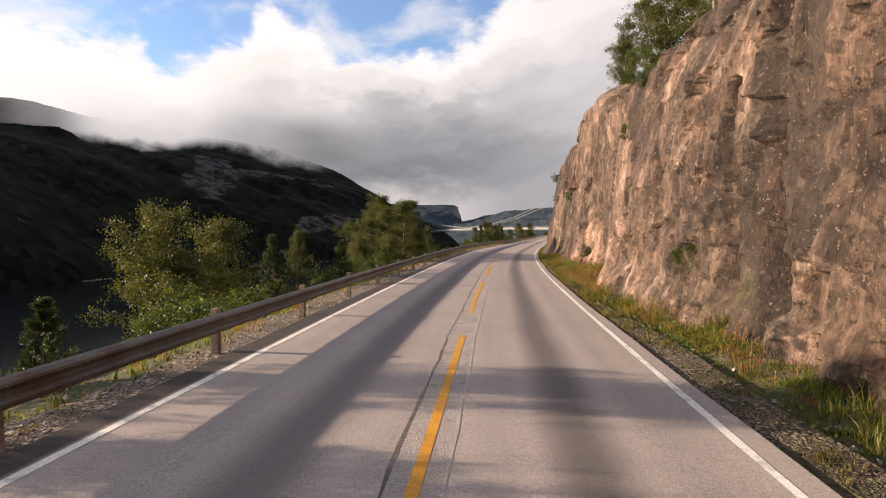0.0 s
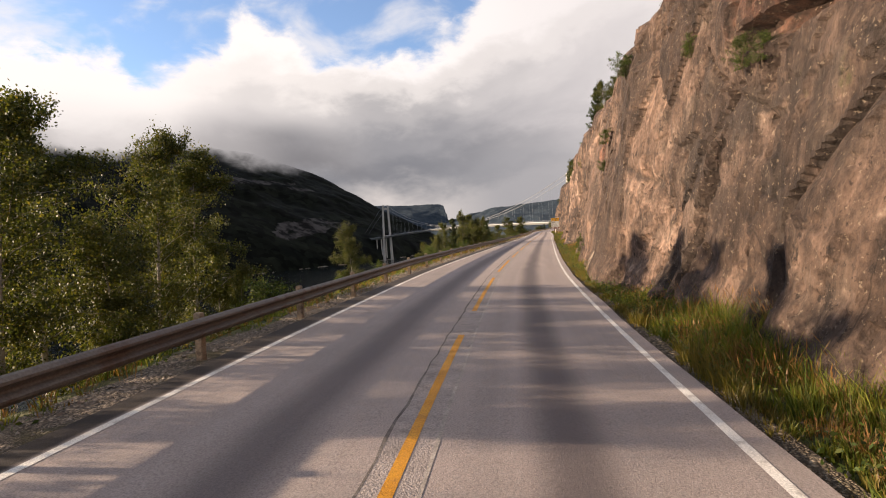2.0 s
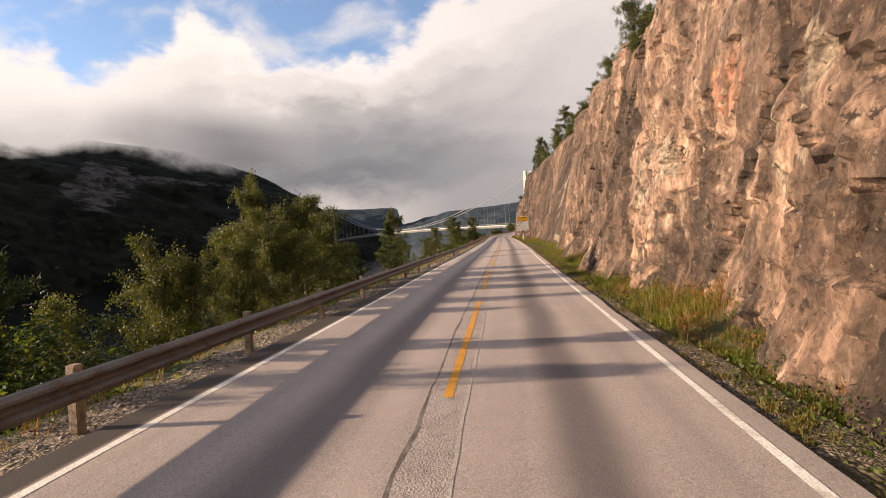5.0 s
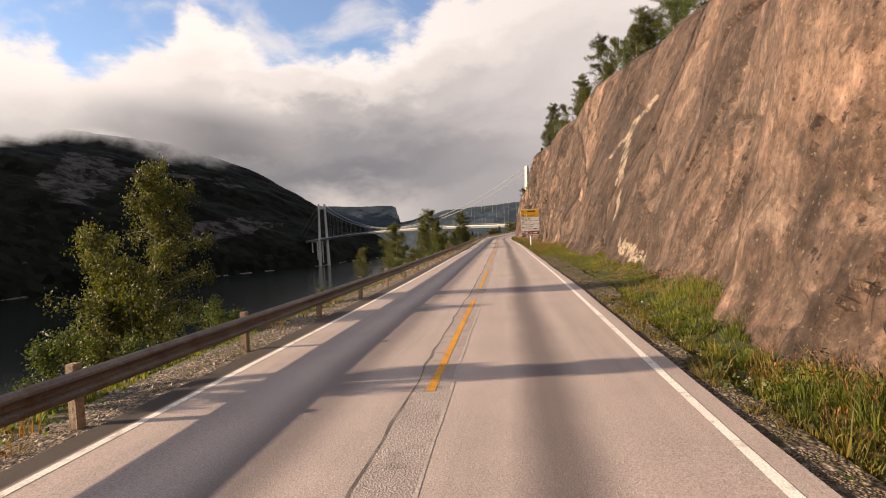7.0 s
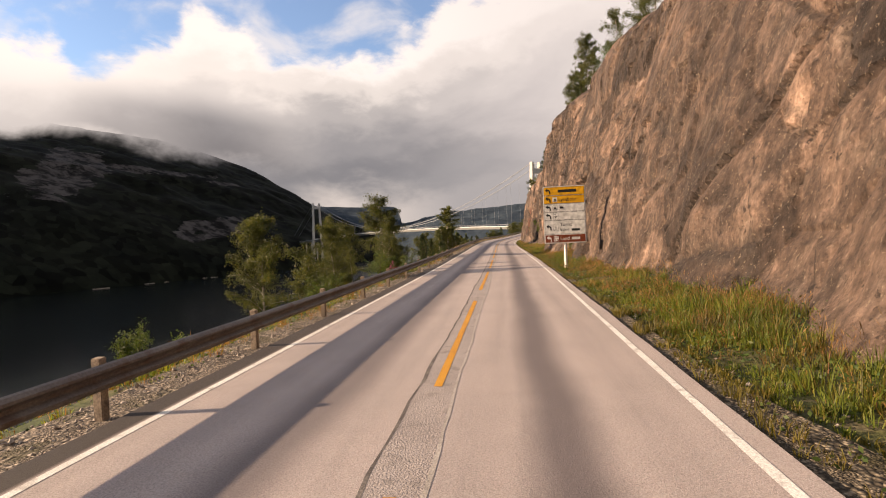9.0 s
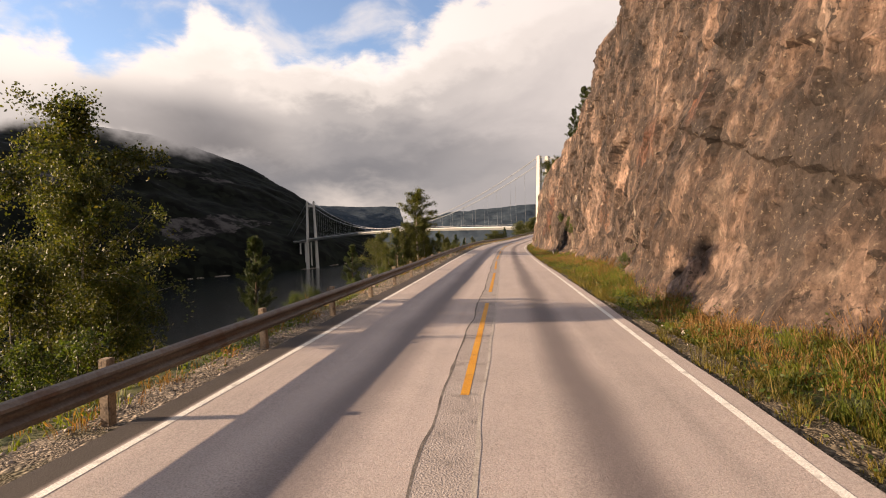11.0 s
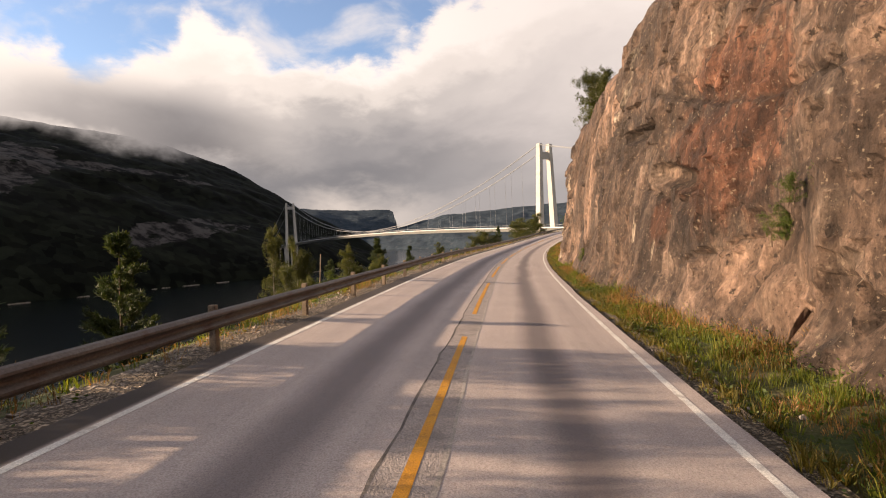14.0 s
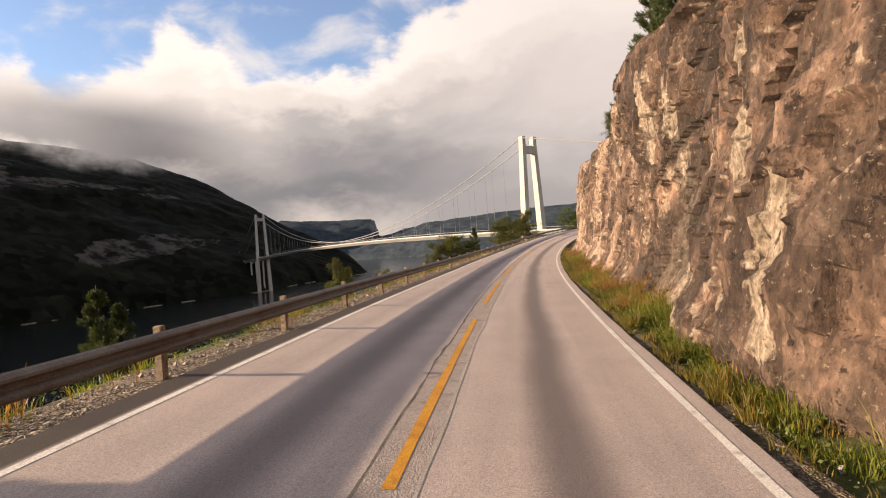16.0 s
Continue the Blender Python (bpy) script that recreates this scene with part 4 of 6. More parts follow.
def rock_colours(s, h, shade, rough, edges, top):
    """The tint and growth attributes of the face."""
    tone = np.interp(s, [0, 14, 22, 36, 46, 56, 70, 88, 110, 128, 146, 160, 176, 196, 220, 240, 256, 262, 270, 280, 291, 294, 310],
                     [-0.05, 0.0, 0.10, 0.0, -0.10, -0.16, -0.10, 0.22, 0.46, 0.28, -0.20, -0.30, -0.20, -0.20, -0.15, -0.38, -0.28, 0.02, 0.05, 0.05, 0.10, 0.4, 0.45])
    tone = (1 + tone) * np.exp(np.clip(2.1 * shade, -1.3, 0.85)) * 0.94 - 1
    # cream by stretch and block; the edges term paints lit block edges
    cream = 0.04 + 0.30 * np.interp(s, [0, 96, 104, 112, 128, 146, 290, 294, 310], [0.3, 0.4, 0.8, 0.8, 0.5, 0.2, 0.35, 0.95, 1.0]) + np.interp(s, [90, 98, 126, 140, 290, 294], [0.10, 0.30, 0.30, 0.10, 0.10, 0.45]) * shade + 0.70 * np.clip(edges, 0, 1)
    for line in VEINS + SCARS:
        q, _ = along_line(s, h, line)
        cream = cream + 0.44 * np.clip(1.5 - q, 0, 1)
    rust = 0.06 + sum_of_spots(s, h, RUST) + 0.12 * np.clip((h - top + 3) / 3, 0, 1)
    # the edges term darkens deep joints, as shade put into the colour
    wet_shade = 0.10 + sum_of_spots(s, h, WET_SHADE) + 0.50 * np.clip(-edges, 0, 1)
    moss = 0.10 + 0.40 * np.clip((h - top + 2.2) / 2.2, 0, 1) + np.interp(h, [0, 1.6], [0.12, 0]) + sum_of_spots(s, h, [(250, 2.4, 5, 1.6, 0.35), (46, 4.6, 3, 1.4, 0.25), (12, 1.0, 2, 1.0, 0.3), (83, 0.6, 3, 0.8, 0.3)])
    one = np.ones_like(s)
    return np.stack([tone, cream, rust, one], -1), np.stack([moss, wet_shade, rough, one], -1)


def build_rock():
    s = np.concatenate([np.arange(-58, -5, 0.6), np.arange(-5, 4, 0.2), np.arange(4, 312, 0.13), np.arange(312, 352, 0.25), np.arange(352, 500, 1.2)])
    hh = np.concatenate([np.linspace(-0.03, 0.90, 112), [0.92, 0.94, 0.96, 0.98, 1.0]])
    S, T = np.meshgrid(s, hh, indexing="ij")
    top = rock_top(s) + 0.7 * wave(s, 66, 4.0, 4)
    Hh = T * top[:, None]
    depth, shade, rough, line = rock_form(S, Hh)
    u = rock_base(S) + 0.35 * wave(S, 67, 6.0, 3) + rock_lean(S) * np.maximum(Hh, 0) + depth
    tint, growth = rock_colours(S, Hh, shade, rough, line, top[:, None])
    near_top = np.clip((T - 0.86) / 0.14, 0, 1)
    u = u + near_top ** 2 * 2.4
    Hh = Hh - 0.5 * near_top
    foot = np.clip(1 - Hh / 0.9, 0, 1)
    u = u - 0.35 * foot
    v = road_at(S, u)
    v[..., 2] = np.interp(S, RS, RZ) + Hh - 0.15
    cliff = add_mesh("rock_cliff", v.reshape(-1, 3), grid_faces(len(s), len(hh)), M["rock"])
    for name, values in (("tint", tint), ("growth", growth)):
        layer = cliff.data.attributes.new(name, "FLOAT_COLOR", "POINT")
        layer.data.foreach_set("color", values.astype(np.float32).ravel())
    tagged(cliff, "blasted brown and pink gneiss cliff with cream streaks", "cliff", kind="structure")
    # the wooded land above the cliff
    t = np.arange(-58, 500, 2.0)
    idx = np.searchsorted(s, t).clip(0, len(s) - 1)
    lip_u, lip_z = u[idx, -1], Hh[idx, -1]
    steps = np.array([-0.15, 0.6, 1.6, 3.2, 6, 10, 16, 26, 45, 80, 160, 400, 1200, 2400])
    up = np.array([-0.25, 0.12, 0.5, 1.1, 2.1, 3.3, 4.6, 6.2, 8, 10, 12, 14, 14, 10.0])
    U2 = lip_u[:, None] + steps[None]
    Z2 = lip_z[:, None] + up[None] + 0.35 * field(t[:, None] + 0 * U2, U2, 68, 4.0, 3)
    w = road_at(t[:, None] + 0 * U2, U2)
    w[..., 2] = np.interp(t, RS, RZ)[:, None] + Z2 - 0.15
    hill = add_mesh("hillside", w.reshape(-1, 3), grid_faces(len(t), len(steps)), M["soil"], smooth=True)
    tagged(hill, "mossy wooded hillside above the rock cutting", "hillside", kind="structure")
    return (t, lip_u, lip_z)


LIP = build_rock()


def lip_at(s, back):
    """A place on the hill, back metres behind the edge of the cliff."""
    u = np.interp(s, LIP[0], LIP[1]) + back
    p = road_at(s, u)
    p[2] = np.interp(s, RS, RZ) + np.interp(s, LIP[0], LIP[2]) + np.interp(back, [0, 0.6, 1.6, 3.2, 6, 10], [0, 0.12, 0.5, 1.1, 2.1, 3.3]) - 0.3
    return p


# ---------------------------------------------------------------- mountains and low cloud
def loft(name, shore, ridge, rows, cols, mat, label, rough, seed, power=0.75):
    """A mountain side between a shore line and a ridge line, with gullies, and its far side."""
    shore, ridge = np.array(shore, float), np.array(ridge, float)
    k = np.linspace(0, 1, cols)
    key = np.linspace(0, 1, len(shore))
    lo = np.stack([np.interp(k, key, shore[:, i]) for i in range(3)], -1)
    hi = np.stack([np.interp(k, np.linspace(0, 1, len(ridge)), ridge[:, i]) for i in range(3)], -1)
    b = np.linspace(0, 1, rows)
    v = lo[:, None] * (1 - b)[None, :, None] + hi[:, None] * b[None, :, None]
    rise = (b ** power)[None]
    v[..., 2] = lo[:, None, 2] * (1 - rise) + hi[:, None, 2] * rise
    amp = np.sin(np.pi * np.clip(b, 0.02, 0.96))[None] ** 0.6
    n1 = field(v[..., 0] + v[..., 2], v[..., 1], seed, 130.0, 6, 0.55)
    v[..., 2] += rough * n1 * (0.25 + amp)
    v[..., 0] += rough * 0.9 * field(v[..., 0], v[..., 1] + v[..., 2], seed + 1, 90.0, 5, 0.55) * amp
    v[:, 0, 2] = lo[:, 2]
    back = v[:, -1:] + np.array([[-300, 250, -180]])
    v = np.concatenate([v, back], 1)
    return tagged(add_mesh(name, v.reshape(-1, 3), grid_faces(cols, rows + 1), mat, smooth=True), label, "mountain", kind="structure")


SHORE = [(-560, -900, -39), (-440, -200, -39), (-405, 250, -39), (-400, 450, -39), (-385, 640, -39), (-330, 720, -39), (-275, 810, -39), (-215, 890, -39), (-166, 945, -39), (-150, 1040, -39), (-110, 1150, -39), (-70, 1240, -39)]
RIDGE = [(-1500, -300, 200), (-1300, 500, 240), (-1150, 880, 308), (-1010, 1090, 306), (-930, 1170, 288), (-800, 1300, 276), (-640, 1480, 258), (-560, 1540, 232), (-440, 1500, 180), (-300, 1400, 104), (-190, 1340, 48), (-110, 1310, 0), (-60, 1300, -52)]
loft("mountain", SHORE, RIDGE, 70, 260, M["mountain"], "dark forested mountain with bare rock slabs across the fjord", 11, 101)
# the two far mountains, their air haze painted in the material
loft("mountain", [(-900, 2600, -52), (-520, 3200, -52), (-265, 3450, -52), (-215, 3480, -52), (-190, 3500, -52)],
     [(-900, 3900, 250), (-560, 3960, 226), (-300, 3960, 222), (-268, 3900, 205), (-235, 3800, 60)], 30, 80, M["hazed_wood"], "distant flat-topped cliff at the head of the fjord", 9, 131, 0.5)
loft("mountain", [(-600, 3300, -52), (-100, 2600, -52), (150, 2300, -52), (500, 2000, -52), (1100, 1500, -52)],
     [(-700, 4300, 110), (-250, 4200, 108), (100, 3900, 165), (700, 3600, 190), (2200, 3000, 230)], 40, 160, M["hazed_wood"], "distant dark forested ridge beyond the bridge", 12, 151, 0.6)


def build_shore():
    """Pale wave-washed stones along the far shore."""
    rng = np.random.RandomState(17)
    line = np.array(SHORE, float)[1:]
    k = rng.uniform(0, 1, 7000)
    keep = wave(k * 900, 18, 14.0, 3) > 0.25
    k = k[keep]
    key = np.linspace(0, 1, len(line))
    p = np.stack([np.interp(k, key, line[:, i]) for i in range(3)], -1)
    p[:, 0] += rng.uniform(-1.5, 2.5, len(k))
    p[:, 2] = -37.95 + rng.uniform(0, 0.3, len(k))
    d = np.array([(1, 0, 0), (-1, 0, 0), (0, 1, 0), (0, -1, 0), (0, 0, 1), (0, 0, -1)], float)
    size = 0.25 + 0.5 * rng.uniform(0, 1, len(k)) ** 2
    v = p[:, None] + d[None] * (size[:, None, None] * rng.uniform(0.6, 1.2, (len(k), 6, 3)))
    f = np.array([(0, 2, 4), (2, 1, 4), (1, 3, 4), (3, 0, 4), (2, 0, 5), (1, 2, 5), (3, 1, 5), (0, 3, 5)])
    tri = (np.arange(len(k))[:, None, None] * 6 + f[None]).reshape(-1, 3)
    tagged(add_mesh("shore_stones", v.reshape(-1, 3), tri, M["stone"]), "pale stones along the far shore of the fjord", "stones", kind="stuff")


build_shore()


def build_low_cloud():
    """A bank of cloud that hangs on the mountain's upper slope."""
    k, b = np.linspace(0, 1, 60), np.linspace(0, 1, 14)
    az = np.radians(-54 + 44 * k)
    base = np.interp(k, [0, 0.3, 0.55, 0.72, 0.86, 1], [140, 125, 130, 112, 84, 50])
    top = np.interp(k, [0, 0.6, 1], [300, 290, 238])
    v = np.zeros((60, 14, 3))
    v[..., 0] = (16 + 1000 * np.sin(az))[:, None]
    v[..., 1] = (145 + 1000 * np.cos(az))[:, None]
    v[..., 2] = base[:, None] + (top - base)[:, None] * b[None]
    uv = np.stack(np.meshgrid(k, b, indexing="ij"), -1).reshape(-1, 2)
    ob = add_mesh("backdrop", v.reshape(-1, 3), grid_faces(60, 14), M["cloud"], smooth=True, uv=uv)
    tagged(ob, "soft grey cloud bank hanging over the mountain top", "cloud", kind="structure")


build_low_cloud()


# ---------------------------------------------------------------- suspension bridge
def build_bridge():
    near, far = np.array([86.8, 540.0, 6.0]), np.array([-163.5, 943.0, 3.5])
    along = (far - near)[:2] / np.linalg.norm((far - near)[:2])
    side = np.array([-along[1], along[0]]) * -1
    turn = math.degrees(math.atan2(along[1], along[0]))
    bridge = thing("suspension_bridge", "pale concrete and steel suspension bridge across the fjord", "bridge")

    def at(k, off=0.0):
        p = near + (far - near) * k
        return np.array([p[0] + side[0] * off, p[1] + side[1] * off, 0])

    def deck_z(k):
        return 6.0 + (3.5 - 6.0) * k + 5.0 * 4 * k * (1 - k) * 0.9

    # deck: a shallow box girder with edge faces and rails
    ks = np.linspace(-0.42, 1.32, 90)
    prof = [(-6.2, 0.0), (-6.2, -0.5), (-3.4, -2.4), (3.4, -2.4), (6.2, -0.5), (6.2, 0.0)]
    v = []
    for k in ks:
        kk = min(max(k, -0.1), 1.1)
        base = at(k)
        for off, dz in prof:
            v.append((base[0] + side[0] * off, base[1] + side[1] * off, deck_z(kk) + dz))
    f = []
    m = len(prof)
    for i in range(len(ks) - 1):
        for j in range(m):
            f.append((i * m + j, i * m + (j + 1) % m, (i + 1) * m + (j + 1) % m, (i + 1) * m + j))
    add_mesh("deck", v, f, M["bridge_deck"], bridge, "pale shallow box-girder deck")
    for off in (-6.0, 6.0):
        pieces = [tube([(*at(k, off)[:2], deck_z(min(max(k, -0.1), 1.1)) + 1.1) for k in ks], [0.09] * len(ks), 5)]
        add_mesh("handrail", *merge(pieces), M["cable"], bridge, "thin steel handrail")
    for c, base_z, top_z, wide, topw in ((near, -50.0, 51.2, 10.6, 7.0), (far, -50.0, 57.0, 14.5, 9.2)):
        for sgn in (-1, 1):
            rows = []
            for z, w, half in ((base_z, wide + (3.5 if c is near else 0.0), 2.3), (5.0, wide if c is near else (wide + topw) / 2, 1.75), (top_z - 4.5, topw + 0.2, 1.35), (top_z, topw, 1.25)):
                o = sgn * w / 2
                for dx, dy in ((-1, -1), (1, -1), (1, 1), (-1, 1)):
                    rows.append((c[0] + side[0] * (o + dx * half * 0.8) + along[0] * dy * half, c[1] + side[1] * (o + dx * half * 0.8) + along[1] * dy * half, z))
            f = [(i * 4 + j, i * 4 + (j + 1) % 4, i * 4 + 4 + (j + 1) % 4, i * 4 + 4 + j) for i in range(3) for j in range(4)] + [(12, 13, 14, 15)]
            add_mesh("tower_leg", rows, f, M["concrete"], bridge, "tall tapering concrete tower leg")
        for z, hgt, w in ((top_z - 8.2, 3.6, topw), (2.0, 3.0, wide)):
            bm = box_bm(w, 2.2, hgt, z)
            bm.transform(Matrix.Translation((c[0], c[1], 0)) @ Matrix.Rotation(math.atan2(side[1], side[0]), 4, "Z"))
            part("crossbeam", bm, M["concrete"], bridge)
    for k in (1.035, 1.085, 1.14, 1.20):
        for off in (-4.2, 4.2):
            p = at(k, off)
            part("pier", bmesh_tube((p[0], p[1], -48), (p[0], p[1], deck_z(1.1) - 1.5), 1.0), M["concrete"], bridge)
    # main cables and hangers
    for off in (-4.2, 4.2):
        line = []
        for k in np.linspace(0, 1, 61):
            a, b = 50.6, 56.4
            z = a + (b - a) * k - 4 * 42.0 * k * (1 - k)
            z = max(z, deck_z(k) + 1.6)
            line.append((*at(k, off)[:2], z))
        back0 = [(*at(k, off)[:2], 50.6 + (k / -0.36) * (8.0 - 50.6)) for k in np.linspace(0, -0.36, 12)]
        back1 = [(*at(1 + k, off)[:2], 56.4 + (k / 0.24) * (6.0 - 56.4)) for k in np.linspace(0, 0.24, 10)]
        for run in (line, back0, back1):
            add_mesh("main_cable", *tube(run, [0.24] * len(run), 6), M["cable"], bridge, "pale twin-strand main cable")
        for p in line[3:-3:2]:
            k = ((p[0] - near[0]) * (far - near)[0] + (p[1] - near[1]) * (far - near)[1]) / ((far - near)[:2] @ (far - near)[:2])
            if p[2] - deck_z(k) > 2.5:
                add_mesh("hanger", *tube([(p[0], p[1], deck_z(k)), p], [0.07, 0.07], 5), M["cable"], bridge)


def bmesh_tube(a, b, r, sides=10, r2=None):
    v, f = tube([a, b], [r, r2 or r], sides)
    bm = bmesh.new()
    vs = [bm.verts.new(p) for p in v]
    for q in f:
        bm.faces.new([vs[i] for i in q])
    bm.faces.new(vs[:sides][::-1])
    bm.faces.new(vs[-sides:])
    return bm


build_bridge()


# ---------------------------------------------------------------- guardrail
RAIL_U = -4.06


def build_guardrail():
    rail = thing("guardrail", "weathered steel W-beam guardrail on square wooden posts", "guardrail")
    # front faces the road (towards +u)
    prof = [(0.0, 0.44), (0.035, 0.455), (0.075, 0.495), (0.08, 0.525), (0.015, 0.575), (0.005, 0.60), (0.015, 0.625), (0.08, 0.675), (0.075, 0.705), (0.035, 0.745), (0.0, 0.76),
            (-0.012, 0.752), (0.02, 0.735), (0.06, 0.70), (0.06, 0.68), (-0.01, 0.63), (-0.01, 0.57), (0.06, 0.52), (0.06, 0.50), (0.02, 0.465), (-0.012, 0.448)]
    start = -54.0
    for b in range(12):
        s = np.arange(start, start + 40.2, 2.0)
        start += 40.0
        if s[0] > 420:
            break
        ring = [road_at(s, RAIL_U + 0.13 + du + (0.004 if b % 2 else 0.0), dz - 0.09) for du, dz in prof]
        v = np.stack(ring, 1)
        m = len(prof)
        f = []
        for i in range(len(s) - 1):
            for j in range(m):
                f.append((i * m + j, i * m + (j + 1) % m, (i + 1) * m + (j + 1) % m, (i + 1) * m + j))
        add_mesh("beam", v.reshape(-1, 3), f, M["steel"], rail, "dull brownish W-beam", smooth=False)
    bm = box_bm(0.125, 0.125, 1.35, -0.55, 0.012)
    me = bpy.data.meshes.new("post")
    bm.to_mesh(me)
    bm.free()
    me.materials.append(M["post"])
    bolt_bm = box_bm(0.10, 0.09, 0.22, 0.50, 0.008)
    bme = bpy.data.meshes.new("spacer")
    bolt_bm.to_mesh(bme)
    bolt_bm.free()
    bme.materials.append(M["post"])
    rng = random.Random(5)
    for i in range(116):
        s = POST0 - 52 + 4.0 * i
        p = road_at(s, RAIL_U, -0.07)
        h = -math.degrees(float(np.interp(s, RS, RH)))
        post = new("post", me)
        post.parent = rail
        post.matrix_basis = pose(*p, rng.uniform(-1.2, 1.2), rng.uniform(-1.5, 1.5), h + rng.uniform(-3, 3))
        q = road_at(s, RAIL_U + 0.085, -0.07)
        spacer = new("spacer", bme)
        spacer.parent = post
        spacer.matrix_basis = post.matrix_basis.inverted() @ pose(*q, 0, 0, h)
    return rail


POST0 = 0.5
build_guardrail()


# ---------------------------------------------------------------- trees and bushes
def quads(centres, size, rng, flat=0.0, ratio=0.62):
    """Small leaf quads at the centres, each turned its own way."""
    n = len(centres)
    a = rng.normal(size=(n, 3))
    a[:, 2] *= 1.0 - flat
    a /= np.linalg.norm(a, axis=1, keepdims=True)
    b = np.cross(a, rng.normal(size=(n, 3)))
    b /= np.linalg.norm(b, axis=1, keepdims=True) + 1e-9
    sz = (size * rng.uniform(0.6, 1.35, n))[:, None]
    tip, side = a * sz, b * sz * ratio
    v = np.stack([centres - tip, centres + side * 0.9, centres + tip, centres - side * 0.9], 1).reshape(-1, 3)
    f = np.arange(4 * n).reshape(n, 4)
    return v, f


def limb_path(p, d, length, rng, up=0.25, n=5):
    pts = [np.array(p, float)]
    d = np.array(d, float)
    for _ in range(n):
        d = d + rng.normal(0, 0.16, 3) + np.array([0, 0, up / n])
        d /= np.linalg.norm(d)
        pts.append(pts[-1] + d * length / n)
    return np.array(pts)


def birch(name, seed, height, spread, leaves, leaf, label, mat="leaf_birch", bark="bark_birch", stems=1, low=0.22, group=""):
    """A slender tree: rising limbs, drooping twigs strung with leaves, an uneven egg-shaped crown with gaps."""
    rng = np.random.RandomState(seed)
    tree = thing(name, label, name.replace("_", " ").split()[-1] if name != "bush" else "bush", group)
    wood, strands = [], []
    for k in range(stems):
        lean = rng.normal(0, 0.05 if stems == 1 else 0.12, 2)
        base = np.array([*rng.normal(0, 0.05 if stems == 1 else 0.28 * spread, 2), -0.4])
        h = height * (1 if k == 0 else rng.uniform(0.62, 0.95))
        ts = np.linspace(0, 1, 10)
        trunk = np.stack([base[0] + lean[0] * ts * h + 0.10 * np.sin(4 * ts + seed), base[1] + lean[1] * ts * h + 0.08 * np.cos(3.3 * ts + seed), base[2] + ts * (h + 0.4)], -1)
        wood.append(tube(trunk, np.linspace(0.0115 * h + 0.012, 0.008, 10), 8))
        limbs = int(16 + 2.6 * h) if stems == 1 else int(10 + 2.2 * h)
        wide = spread if stems == 1 else spread * 0.72
        for i in range(limbs):
            t = low + (0.985 - low) * ((i + rng.uniform(0, 1)) / limbs) ** 0.9
            p = np.array([np.interp(t, ts, trunk[:, c]) for c in range(3)])
            q = (t - low) / (1 - low)
            reach = wide * (0.30 + 0.85 * math.sin(math.pi * min(q * 0.80 + 0.20, 1.0)) ** 0.8) * rng.uniform(0.55, 1.15)
            az = 2.4 * i + rng.uniform(-1.4, 1.4)
            path = limb_path(p, (math.cos(az), math.sin(az), rng.uniform(0.45, 1.0)), reach, rng, -0.25)
            wood.append(tube(path, np.linspace(0.0026 * h * (1.1 - t) + 0.006, 0.003, len(path)), 5))
            full = rng.uniform(0.35, 1.3)
            for j in range(1, len(path)):
                for _ in range(3):
                    d = rng.normal(0, 1, 3) * (1, 1, 0.5)
                    d /= np.linalg.norm(d)
                    strands.append((path[j], path[j] + d * wide * rng.uniform(0.10, 0.26) - (0, 0, wide * rng.uniform(0.0, 0.20)), full))
        for _ in range(8):
            strands.append((trunk[-3], trunk[-1] + rng.normal(0, 0.05 * spread, 3), 1.0))
    a, b, w = np.array([x[0] for x in strands]), np.array([x[1] for x in strands]), np.array([x[2] for x in strands])
    pick = rng.choice(len(w), leaves, p=w / w.sum())
    f = rng.uniform(0, 1.15, leaves)[:, None]
    cen = a[pick] * (1 - f) + b[pick] * f + rng.normal(0, 0.040 * spread + 0.02, (leaves, 3))
    cen[:, 2] = np.maximum(cen[:, 2], 0.05)
    add_mesh("trunk", *merge(wood), M[bark], tree, "", True)
    add_mesh("crown", *quads(cen, leaf, rng), M[mat], tree)
    return tree


